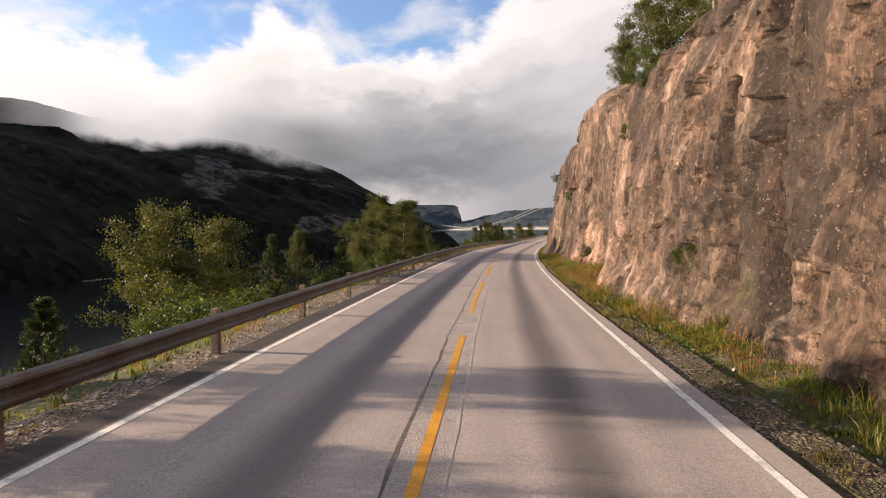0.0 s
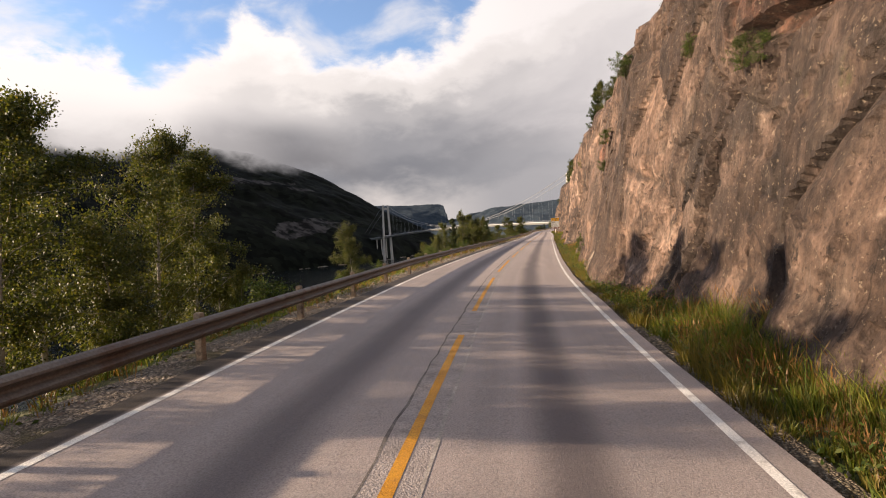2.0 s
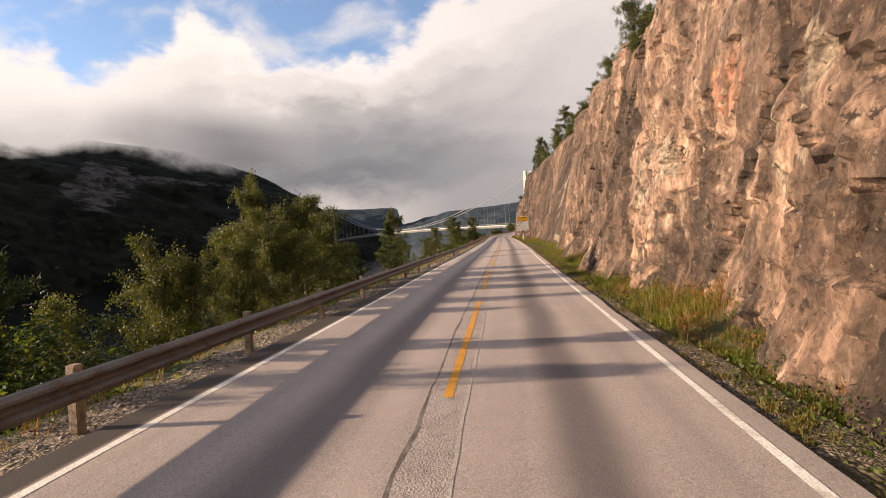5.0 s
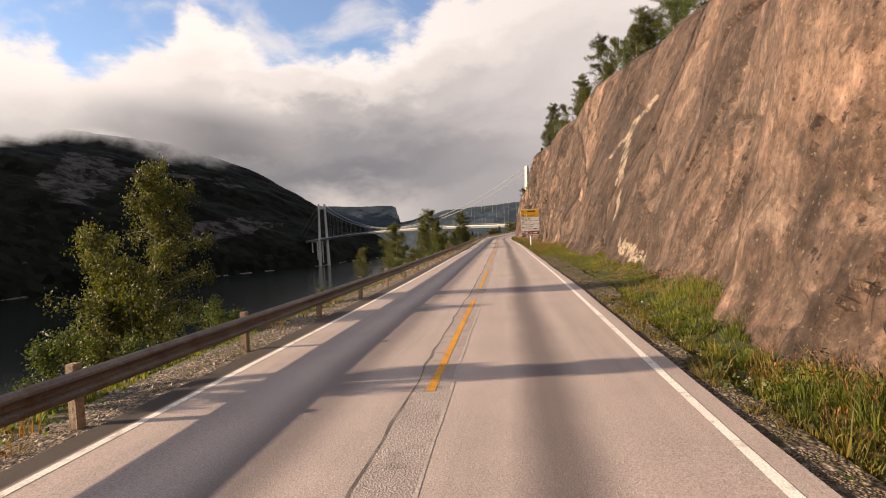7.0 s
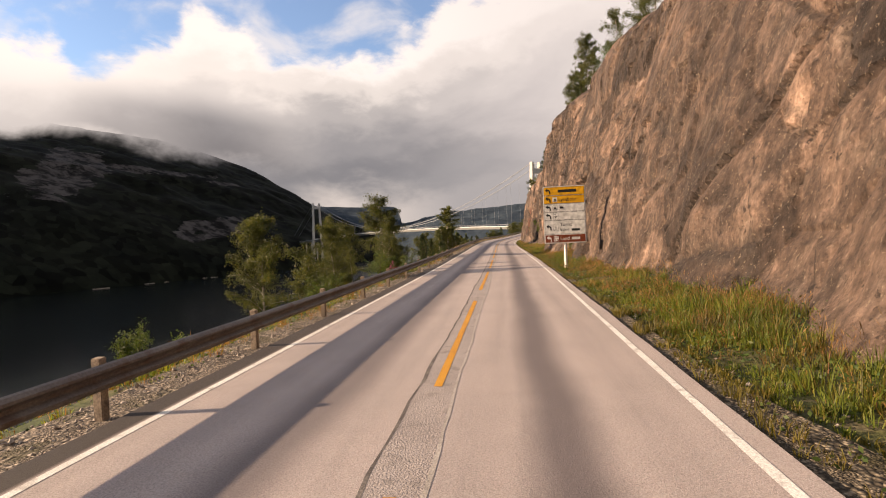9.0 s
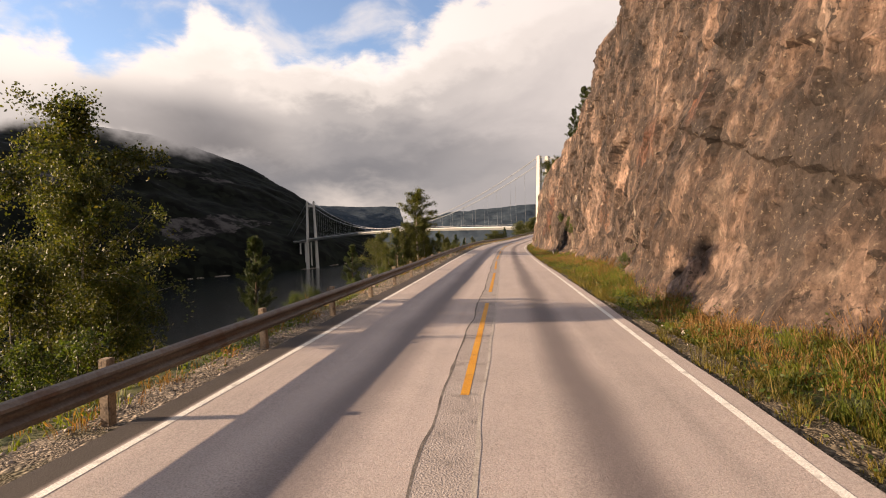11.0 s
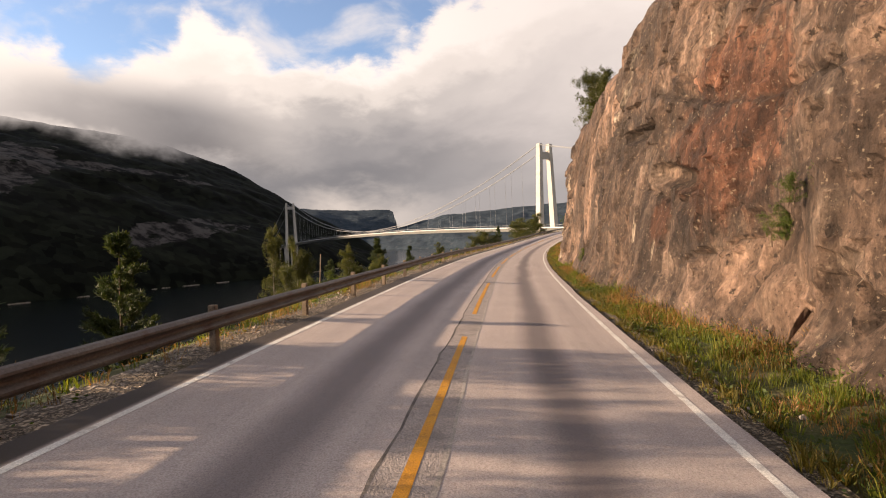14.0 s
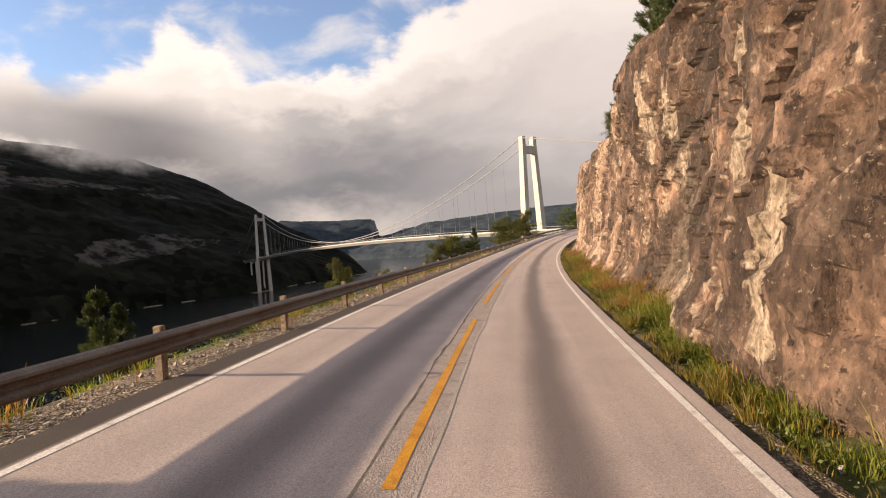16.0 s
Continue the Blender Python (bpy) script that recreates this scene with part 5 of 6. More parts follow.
def pine(name, seed, height, spread, tufts, label, group=""):
    """A young pine: whorls of upturned branches carrying needle brushes."""
    rng = np.random.RandomState(seed)
    tree = thing(name, label, "pine", group)
    trunk = np.array([(0.05 * math.sin(t * 4 + seed), 0.05 * math.cos(t * 3 + seed), -0.4 + t * (height + 0.4)) for t in np.linspace(0, 1, 8)])
    wood = [tube(trunk, np.linspace(0.012 * height + 0.02, 0.012, 8), 8)]
    cen, way = [], []
    levels = int(5 + height * 1.9)
    for i in range(levels):
        t = 0.12 + 0.86 * i / (levels - 1)
        p = np.array([np.interp(t, np.linspace(0, 1, 8), trunk[:, k]) for k in range(3)])
        reach = spread * (1.02 - t) ** 0.75 * rng.uniform(0.75, 1.1) + 0.10
        for b in range(rng.randint(4, 7)):
            az = rng.uniform(0, 2 * math.pi)
            path = limb_path(p, (math.cos(az), math.sin(az), 0.22 + 0.5 * t), reach * rng.uniform(0.6, 1.05), rng, 0.35, 4)
            wood.append(tube(path, np.linspace(0.010 + 0.004 * height * (1 - t), 0.004, len(path)), 4))
            for k in np.linspace(0.3, 1.0, 6):
                j = min(int(k * 4), 3)
                cen.append(path[j] + (path[j + 1] - path[j]) * (k * 4 - j))
                w = path[j + 1] - path[j]
                way.append(w / np.linalg.norm(w))
    cen.append(trunk[-1])
    way.append(np.array([0, 0, 1.0]))
    cen, way = np.array(cen), np.array(way)
    pick = rng.randint(0, len(cen), tufts)
    c, w = cen[pick] + rng.normal(0, 0.05, (tufts, 3)), way[pick]
    a = w * 0.7 + rng.normal(0, 0.55, (tufts, 3)) + (0, 0, 0.25)
    a /= np.linalg.norm(a, axis=1, keepdims=True)
    b = np.cross(a, rng.normal(size=(tufts, 3)))
    b /= np.linalg.norm(b, axis=1, keepdims=True)
    ln = rng.uniform(0.08, 0.17, tufts)[:, None]
    v = np.stack([c - b * 0.012, c + b * 0.012, c + a * ln + b * 0.008, c + a * ln - b * 0.008], 1).reshape(-1, 3)
    add_mesh("trunk", *merge(wood), M["bark"], tree, "", True)
    add_mesh("crown", v, np.arange(4 * tufts).reshape(-1, 4), M["needle"], tree, "dense dark green needle brushes")
    return tree


SLOPE, CLIFFTOP = "trees on the slope below the road", "trees along the top of the cliff"
BIRCH = [birch("birch_tree", 11 + i, 10.0, 2.5, 30000, 0.052, "slender birch with thin yellowing leaves on the slope", group=SLOPE) for i in range(3)]
LEAFY = [birch("leafy_tree", 31 + i, 6.0, 2.4, 32000, 0.046, "rounded leafy tree with light green leaves on the slope", stems=3, low=0.12, group=SLOPE) for i in range(3)]
BUSH = [birch("bush", 51 + i, 2.4, 1.4, 9000, 0.036, "dense green roadside bush on the slope", mat="leaf_bush", bark="bark", stems=4, low=0.08) for i in range(3)]
PINE = [pine("pine_tree", 71 + i, 5.0, 1.7, 14000, "young dark green pine on the slope", SLOPE) for i in range(3)]
TALL = birch("birch_tree", 91, 10.5, 2.1, 34000, 0.050, "tall slender birch with a white trunk and open crown", low=0.22, group=SLOPE)
BIG = birch("leafy_tree", 41, 13.0, 4.6, 70000, 0.066, "broad sunlit leafy tree growing far down the slope", stems=3, low=0.3, group=SLOPE)
HEIGHT = {"big": 13.0, "birch": 10.0, "leafy": 6.0, "bush": 2.4, "pine": 5.0, "tall": 10.5}
KIND = {"birch": BIRCH, "leafy": LEAFY, "bush": BUSH, "pine": PINE, "tall": [TALL], "big": [BIG]}
used = set()


def plant(kind, at, height, turn, pick, wide=1.0, label="", group=""):
    """One tree or bush of a kind, scaled to its height; the first of each form is the built one."""
    ob = KIND[kind][pick % len(KIND[kind])]
    k = height / HEIGHT[kind]
    m = pose(*at, 0, 0, turn) @ Matrix.Diagonal((k * wide, k * wide, k, 1))
    if ob.name in used:
        ob = copy_thing(ob, pose(*at, 0, 0, turn) @ Matrix.Diagonal((k * wide / ob.scale[0], k * wide / ob.scale[1], k / ob.scale[2], 1)))
    else:
        used.add(ob.name)
        ob.matrix_basis = m
    tagged(ob, label, "", group)
    return ob


def slope_at(s, u):
    p = road_at(s, u)
    p[2] += float(left_ground(np.array(float(s)), np.array(float(u))))
    return p


# kind, along the road, offset, height of the top over the road, width; stretch by stretch
STRETCH_A = [
    ("birch", 0.5, -11, 3.6, 0.8), ("bush", 3, -8.4, -0.6, 1.5), ("leafy", 4, -9.5, 2.4, 0.8), ("birch", 7.2, -11.6, 4.8, 0.8), ("bush", 8, -7.6, -0.3, 1.2),
    ("pine", 14, -12.5, 0.2, 1), ("bush", 15, -8.5, 0.3, 1.5), ("bush", 18, -9, 0.4, 1.4), ("pine", 20.5, -8.4, 2, 0.8), ("bush", 23, -8.5, 0.6, 1.2), ("big", 24.7, -15.7, 3.3, 0.95), ("birch", 25.8, -9.6, 2.3, 0.6), ("pine", 28.2, -8, 1.7, 1),
    ("bush", 30, -8, 0.9, 0.8), ("bush", 31.6, -7.6, 0.8, 1.3), ("leafy", 36, -9.4, 2.2, 0.8), ("bush", 37, -7.2, 1, 1.4),
    ("leafy", 39, -9.2, 3.1, 1.0), ("birch", 41.5, -9.8, 3.7, 0.9), ("birch", 43.4, -9, 4.4, 1), ("birch", 45, -8.4, 5, 0.9), ("leafy", 47, -7.6, 2.8, 0.9), ("birch", 48.5, -10.8, 5.7, 1),
]
STRETCH_B = [
    ("birch", 50.4, -9.2, 5.3, 0.8), ("birch", 52.8, -9.8, 5.3, 1), ("bush", 53, -7.4, 0.9, 1.1), ("leafy", 54, -9, 2.3, 0.5), ("bush", 60, -7.2, 0.3, 0.8), ("bush", 68, -7.4, 0.3, 0.7),
    ("bush", 72, -9, 0.2, 0.8), ("bush", 75, -8, -0.1, 0.8), ("birch", 77, -13.2, 3.1, 0.62), ("leafy", 83.5, -8, 2.0, 0.6), ("bush", 80.3, -7, 0.9, 0.9), ("bush", 84.6, -6.8, 0.6, 0.6), ("bush", 87, -7.2, 0.4, 0.8),
    ("bush", 93, -9.2, 0.4, 0.9), ("bush", 97, -7.8, 0.9, 1), ("birch", 97.4, -9.4, 3.2, 0.65), ("leafy", 99, -12.5, 0.3, 1.1), ("pine", 99.6, -8.8, 3.5, 0.95),
    ("bush", 100, -8.2, 0.9, 1.4), ("leafy", 102, -11.8, 0.6, 1), ("leafy", 104, -8, 2.4, 0.8), ("leafy", 105.5, -10.4, 2, 0.9), ("leafy", 106, -7.2, 2.7, 0.7),
]
STRETCH_C = [
    ("leafy", 109, -7.2, 3.2, 0.8), ("leafy", 111, -7.8, 4, 0.9), ("birch", 113, -9.5, 4.9, 0.6), ("leafy", 116, -8.2, 3.6, 0.9), ("birch", 119, -10, 4.6, 0.7),
    ("leafy", 123, -9.5, 2.2, 0.9), ("pine", 130, -10.5, 1.6, 1), ("pine", 133, -8.6, 3.2, 1), ("bush", 137, -7.6, 0.4, 1), ("leafy", 139.5, -9.5, 2.6, 0.8),
    ("bush", 142, -8, 0.3, 0.9), ("birch", 143.2, -11, 4.6, 0.75), ("bush", 155, -9, -0.5, 0.6), ("birch", 172, -11.6, 1.1, 0.6), ("bush", 176, -8.6, -0.2, 0.9),
    ("bush", 186, -7.6, 0.5, 1), ("birch", 189, -12, 3.4, 0.9), ("birch", 191.5, -8.6, 3.2, 0.8), ("birch", 193.5, -9.4, 3.0, 0.7), ("birch", 197.8, -9.6, 3.0, 0.7),
]
STRETCH_D = [
    ("leafy", 198, -10.5, 0.1, 1), ("leafy", 203, -12.5, 0, 1.1), ("bush", 205, -8.2, 0.8, 1.2), ("leafy", 207, -15, 1.6, 1), ("bush", 207, -7.2, 0.6, 0.9),
    ("leafy", 209.5, -9.6, 2.2, 0.8), ("birch", 210, -9.4, 3.8, 0.9), ("birch", 212, -10.4, 5.9, 1), ("pine", 214.5, -7.2, 2.1, 0.9), ("bush", 219, -7.4, 0.2, 0.8),
    ("bush", 225, -7, 0, 0.9), ("pine", 228.5, -8.2, 1.6, 1), ("bush", 233, -7.2, 0.2, 0.6), ("pine", 240, -8, 1.9, 1), ("birch", 246.5, -9.2, 2.9, 0.8),
    ("leafy", 249, -10.5, 1.4, 0.9), ("leafy", 251, -9.5, 2.6, 0.8), ("birch", 251.5, -9, 3.5, 0.8), ("birch", 252, -7.6, 3.6, 0.5), ("tall", 254.2, -8.6, 6.8, 1.25),
]
STRETCH_E = [
    ("birch", 255, -13, 2.6, 0.7), ("birch", 256, -9.2, 4.4, 0.9), ("leafy", 257, -8, 2.2, 0.8), ("leafy", 258, -12, 3.4, 1), ("pine", 262, -10.5, 1.4, 1),
    ("pine", 263.1, -7.8, 2.3, 1), ("leafy", 272, -7.6, 1.2, 0.6), ("birch", 273.5, -9.2, 2.6, 0.5), ("leafy", 274.5, -8.4, 2.2, 0.45), ("bush", 276, -7.2, 0.6, 0.9),
    ("pine", 281, -9.4, 0.9, 0.9), ("leafy", 282.5, -8.6, 0.9, 1), ("bush", 284, -7.4, 0.3, 1), ("birch", 284.5, -9.2, 1.7, 0.8), ("leafy", 286, -8, 0.9, 0.9),
    ("pine", 288, -8.6, 2.1, 1), ("leafy", 291, -9.4, 1.2, 0.7), ("pine", 296, -8.2, 1.4, 0.9), ("pine", 297, -8.6, 1, 0.8), ("bush", 309, -7.8, 0.1, 1),
]
STRETCH_F = [
    ("leafy", 314, -9.2, 1.5, 0.7), ("bush", 319, -8.6, 0.5, 1), ("leafy", 348, -11, 2.6, 1.3), ("leafy", 355, -10, 2.2, 1.2), ("pine", 362, -10, 3, 1),
    ("leafy", 385, -11, 4.4, 1.4), ("leafy", 400, -11, 5.2, 1.4), ("bush", 430, -8, 5.6, 1.4), ("leafy", 440, -9, 6.4, 1.2),
]
PLANTED = STRETCH_A + STRETCH_B + STRETCH_C + STRETCH_D + STRETCH_E + STRETCH_F
rng0 = random.Random(3)
for i, (kind, s, u, top, wide) in enumerate(PLANTED):
    g = slope_at(s, u)
    g[2] -= 0.15
    tall = float(np.interp(s, RS, RZ)) + top - g[2]
    plant(kind, g, max(tall, 0.7), rng0.uniform(0, 360), i, wide, "", "bushes below the road" if kind == "bush" else "")

# along the road, behind the edge, kind, height
EDGE_A = [
    (22, 0.6, "birch", 5.4), (25, 0.8, "birch", 6), (28, 0.5, "leafy", 4.4), (31, 1.4, "bush", 2), (33, 0.4, "birch", 4.6), (35, 0.8, "bush", 1.6), (38, 0.4, "leafy", 3.4), (40, 0.7, "bush", 1.3),
    (46, 0.8, "bush", 1.4), (52, 0.7, "pine", 2.4), (58, 0.8, "bush", 1.2), (66, 0.3, "birch", 4.4), (66, 0.7, "birch", 2.8), (70, 0.5, "pine", 1.6), (78, 0.8, "bush", 1.6), (84, 0.8, "leafy", 2.4),
    (85, 0.4, "leafy", 3), (88, 0.6, "birch", 2.4), (91, 0.5, "leafy", 2.6), (95, 0.8, "bush", 1.8), (98, 0.3, "pine", 4.4), (101, 0.9, "bush", 1.5), (107, 0.8, "pine", 4.8), (111, 0.8, "leafy", 2.6),
]
EDGE_B = [
    (120, 1.2, "pine", 4), (124, 1, "leafy", 3), (129, 1.2, "birch", 3.8), (134, 1, "bush", 2.4), (141, 1.2, "leafy", 3), (148, 1.4, "bush", 2.2), (156, 1.5, "birch", 3.5), (164, 1.2, "bush", 2.4),
    (168, 0.5, "bush", 2.6), (172, 1, "birch", 5), (176, 0.4, "leafy", 2.8), (177, 1, "leafy", 3.4), (182, 0.4, "bush", 2.6), (183, 1.2, "leafy", 3.4), (189, 1, "leafy", 3), (191, 0.4, "birch", 5.4),
    (196, 1, "leafy", 3), (199, 0.4, "leafy", 3.4), (204, 1, "birch", 4.4), (209, 0.4, "leafy", 3.6), (214, 1, "bush", 2), (216, 0.4, "bush", 2.8), (223, 0.3, "birch", 3.6), (226, 0.8, "birch", 5.5),
]
EDGE_C = [
    (230, 1.2, "pine", 3.6), (234, 1, "leafy", 3), (236, 0.5, "birch", 4.6), (243, 0.8, "bush", 2), (252, 0.8, "pine", 4), (257, 0.6, "pine", 3.4), (262, 0.6, "birch", 3.6), (265, 0.5, "pine", 5),
    (266, 0.6, "pine", 3.4), (269, 0.4, "pine", 4.2), (271, 0.6, "pine", 2.4), (278, 0.8, "bush", 1.6), (286, 1, "bush", 1.8), (297, 0.8, "leafy", 4.2), (300, 0.4, "birch", 5), (303, 0.9, "pine", 4.6),
    (307, 0.4, "birch", 4.6), (312, 0.8, "pine", 4.6), (316, 0.6, "leafy", 3.6), (320, 1, "pine", 5.4), (327, 0.8, "bush", 2), (334, 0.5, "pine", 4.4), (337, 0.8, "pine", 3.4), (343, 1, "leafy", 3),
]
EDGE_D = [
    (350, 1, "bush", 2.4),
]
HILL = EDGE_A + EDGE_B + EDGE_C + EDGE_D
LABEL = {"birch": "slender birch with thin leaves at the cliff edge", "leafy": "leafy young tree at the cliff edge", "pine": "dark green pine at the cliff edge", "bush": "low green bush at the cliff edge"}
for i, (s, back, kind, h) in enumerate(HILL):
    plant(kind, lip_at(float(s), back * 0.4), h * 1.4, rng0.uniform(0, 360), i + 1, 0.9, LABEL[kind], CLIFFTOP)


# ---------------------------------------------------------------- plants on the cliff face
def face_u(s, h):
    """Where the cliff face stands at a height."""
    s, h = np.array(float(s)), np.array(float(h))
    return float(rock_base(s) + 0.35 * wave(s, 67, 6.0, 3) + rock_lean(s) * h + rock_depth(s, h))


for i, (s, h, size) in enumerate([(48, 5.2, 0.7), (52, 6.6, 0.6), (57, 7.6, 0.9), (63, 6.0, 0.8), (66, 5.0, 0.6), (90, 7.8, 0.8), (96, 8.6, 0.7), (113, 9.0, 0.8), (20, 7.5, 0.7), (28, 7.0, 0.8), (255, 2.4, 0.9), (258, 3.4, 1.0), (252, 3.0, 0.8),
                                  (249, 2.2, 0.9), (263, 1.9, 0.7), (262, 2.6, 0.6), (80, 0.9, 0.7), (88, 0.8, 0.8), (14, 1.2, 0.8), (10, 1.0, 0.7), (35, 0.6, 0.9), (72, 0.5, 0.9), (107, 0.7, 0.8), (206, 0.7, 0.9), (223, 0.6, 0.8), (283, 0.6, 0.8)]):
    p = road_at(float(s), face_u(s, h) - 0.05)
    p[2] = h - 0.25
    plant("bush", p, size, rng0.uniform(0, 360), i, 1.0, "small green bush rooted in a cleft of the rock", "bushes on the cliff face")


# ---------------------------------------------------------------- grass, weeds, gravel
def blades(name, s, u, base, height, width, mat, rng, label, bend=0.35, head=False, way=None):
    """Grass: one narrow bent blade each; seeding grass carries a plume."""
    n = len(s)
    p = road_at(s, u)
    p[:, 2] += base
    az = rng.uniform(0, 2 * math.pi, n)
    side = np.stack([np.cos(az), np.sin(az), 0 * az], -1) * (width * rng.uniform(0.6, 1.4, n))[:, None]
    to = az + 1.3 if way is None else way + rng.normal(0, 0.5, n)
    lean = np.stack([np.cos(to), np.sin(to), 0 * az], -1) * (height * bend * rng.uniform(0.1, 1.0, n))[:, None]
    mid = p + lean * 0.35 + np.stack([0 * az, 0 * az, height * 0.6], -1)
    tip = p + lean + np.stack([0 * az, 0 * az, height], -1)
    v = np.stack([p - side, p + side, mid + side * 0.8, mid - side * 0.8, tip], 1)
    k = np.arange(n)[:, None] * 5
    tri = np.concatenate([k + [0, 1, 2], k + [0, 2, 3], k + [3, 2, 4]], 0)
    if head:
        w = side * 1.9
        q = np.stack([mid + (tip - mid) * 0.4, mid + (tip - mid) * 0.75 + w, tip + (tip - mid) * 0.25, mid + (tip - mid) * 0.75 - w], 1)
        v = np.concatenate([v, q], 1)
        k = np.arange(n)[:, None] * 9
        tri = np.concatenate([k + [0, 1, 2], k + [0, 2, 3], k + [3, 2, 4], k + [5, 6, 7], k + [5, 7, 8]], 0)
    ob = add_mesh(name, v.reshape(-1, 3), tri, mat)
    return tagged(ob, label, "grass", kind="stuff")


def build_grass():
    rng = np.random.RandomState(77)

    def lush(s):
        """Tall along most of the cliff, short at the bare gravelly places."""
        return np.interp(s, [-12, 8, 16, 24, 50, 60, 84, 92, 104, 136, 146, 166, 176, 196, 206, 220, 240, 352], [0.8, 0.8, 1.2, 1.4, 1.4, 1.2, 1.25, 1.0, 1.2, 1.1, 0.75, 0.75, 1.0, 1.1, 1.0, 1.2, 1.1, 1.3])

    def spots(n, s0, s1, lo, hi, seed, scale, keep):
        s = rng.uniform(s0, s1, n)
        t = rng.uniform(0, 1, n)
        u = lo(s) + t * (hi(s) - lo(s))
        ok = (field(s, u * 1.6, seed, scale, 3) > keep - rng.uniform(0, 0.6, n)) & (rng.uniform(0, 1, n) < np.interp(s, [-12, 8, 16, 136, 144, 166, 174], [0.45, 0.5, 1, 1, 0.42, 0.42, 1]))
        return s[ok], u[ok], t[ok]

    def tufts(n, per, s0, s1, lo, hi, seed, scale, keep, radius, size):
        """Blades in tufts that lean outwards: places, share of the way across, lean, height."""
        s, u, t = spots(n, s0, s1, lo, hi, seed, scale, keep)
        k = len(s)
        tall = np.minimum(size(s, u, t) * rng.lognormal(0, 0.38, k) * (lush(s) if lo is not left_lo else 1.0), 0.56)
        num = rng.randint(per // 2, per + per // 2, k)
        i = np.repeat(np.arange(k), num)
        r, az = radius * np.sqrt(rng.uniform(0, 1, len(i))) * (0.5 + tall[i] * 2), rng.uniform(0, 2 * math.pi, len(i))
        return s[i] + r * np.sin(az), u[i] + r * np.cos(az), az, tall[i] * rng.uniform(0.45, 1.15, len(i))

    left_lo = lambda s: -8.6 + 0 * s
    right_lo = lambda s: gravel_edge(s) - 0.02
    right_hi = lambda s: rock_base(s) + 0.15
    patchy = lambda s, u: np.clip(0.5 + 0.7 * field(s, u, 211, 3.5, 3), 0.1, 1.2)
    s, u, w, h = tufts(30000, 24, -12, 352, right_lo, right_hi, 201, 1.1, 0.0, 0.14, lambda s, u, t: 0.08 + 0.20 * np.clip(t * 2.4, 0, 1) * patchy(s, u))
    blades("grass", s, u, right_ground(s, u), h, 0.0065, M["grass"], rng, "green roadside grass at the foot of the cliff", 0.75, False, w)
    s, u, w, h = tufts(14000, 18, -12, 352, right_lo, right_hi, 221, 1.6, 0.15, 0.12, lambda s, u, t: 0.08 + 0.22 * np.clip(t * 2.0, 0, 1) * patchy(s, u))
    blades("grass", s, u, right_ground(s, u), h, 0.0065, M["olive"], rng, "yellowing roadside grass at the foot of the cliff", 0.8, False, w)
    s, u, w, h = tufts(16000, 20, -12, 352, lambda s: right_lo(s) + 0.35, right_hi, 202, 3.0, 0.10, 0.15, lambda s, u, t: 0.15 + 0.22 * t * patchy(s, u))
    thick = rng.uniform(0, 1, len(s)) < np.interp(s, [0, 12, 44, 52, 84, 100, 140, 175, 194, 240, 248, 352], [0.5, 1.0, 1.0, 0.3, 0.35, 0.6, 0.4, 0.4, 0.95, 0.8, 1.0, 1.0])
    s, u, w, h = s[thick], u[thick], w[thick], h[thick]
    blades("dry_grass", s, u, right_ground(s, u), h, 0.0038, M["straw"], rng, "dry orange seeding grass along the cliff", 0.6, True, w)
    s, u, w, h = tufts(11000, 14, -12, 352, lambda s: 3.50 + 0 * s, lambda s: gravel_edge(s) + 0.15, 231, 0.8, 0.22, 0.09, lambda s, u, t: 0.07 + 0.10 * patchy(s, u))
    blades("grass", s, u, np.maximum(right_ground(s, u), -0.06), h, 0.006, M["olive"], rng, "scattered tufts of grass in the roadside gravel", 0.8, False, w)
    left_hi = lambda s: -4.35 + 0.24 * wave(s, 41, 3.0)
    s, u, w, h = tufts(13000, 14, -12, 352, left_lo, left_hi, 203, 1.3, 0.10, 0.13, lambda s, u, t: 0.08 + 0.24 * np.clip((1 - t) * 4, 0, 1) * patchy(s, u))
    blades("grass", s, u, left_ground(s, u), h, 0.0085, M["grass"], rng, "green grass under and beyond the guardrail", 0.75, False, w)
    s, u, w, h = tufts(7000, 12, -12, 352, left_lo, lambda s: left_hi(s) + 0.1, 204, 2.0, 0.12, 0.12, lambda s, u, t: 0.12 + 0.22 * patchy(s, u))
    blades("dry_grass", s, u, left_ground(s, u), h, 0.005, M["straw"], rng, "yellow dry grass under and beyond the guardrail", 0.6, True, w)
    # broad-leaved weeds in clumps on both verges
    for name, n, lo, hi, gz, seed, lab in (("weed_leaves", 190000, lambda s: 3.52 + 0 * s, right_hi, right_ground, 205, "low broad-leaved weeds in the roadside grass"),
                                           ("weed_leaves", 110000, left_lo, lambda s: left_hi(s) + 0.15, left_ground, 206, "low green weeds and heather beyond the guardrail")):
        s, u, t = spots(n, -12, 352, lo, hi, seed, 1.6, 0.25)
        p = road_at(s, u)
        p[:, 2] += gz(s, u) + np.abs(rng.normal(0.10, 0.12, len(s)))
        tagged(add_mesh(name, *quads(p, 0.032, rng, 0.4), M["leaf_bush"]), lab, "weeds", kind="stuff")
    # grass and heather on the lip of the cliff
    s = rng.uniform(-10, 350, 90000)
    back = rng.uniform(-0.3, 3.0, len(s)) ** 1.0
    uu = np.interp(s, LIP[0], LIP[1]) + back
    p = road_at(s, uu)
    z = np.interp(s, RS, RZ) + np.interp(s, LIP[0], LIP[2]) + np.interp(back, [-0.3, 0, 0.6, 1.6, 3.2], [-0.4, -0.1, 0.12, 0.5, 1.1]) - 0.15
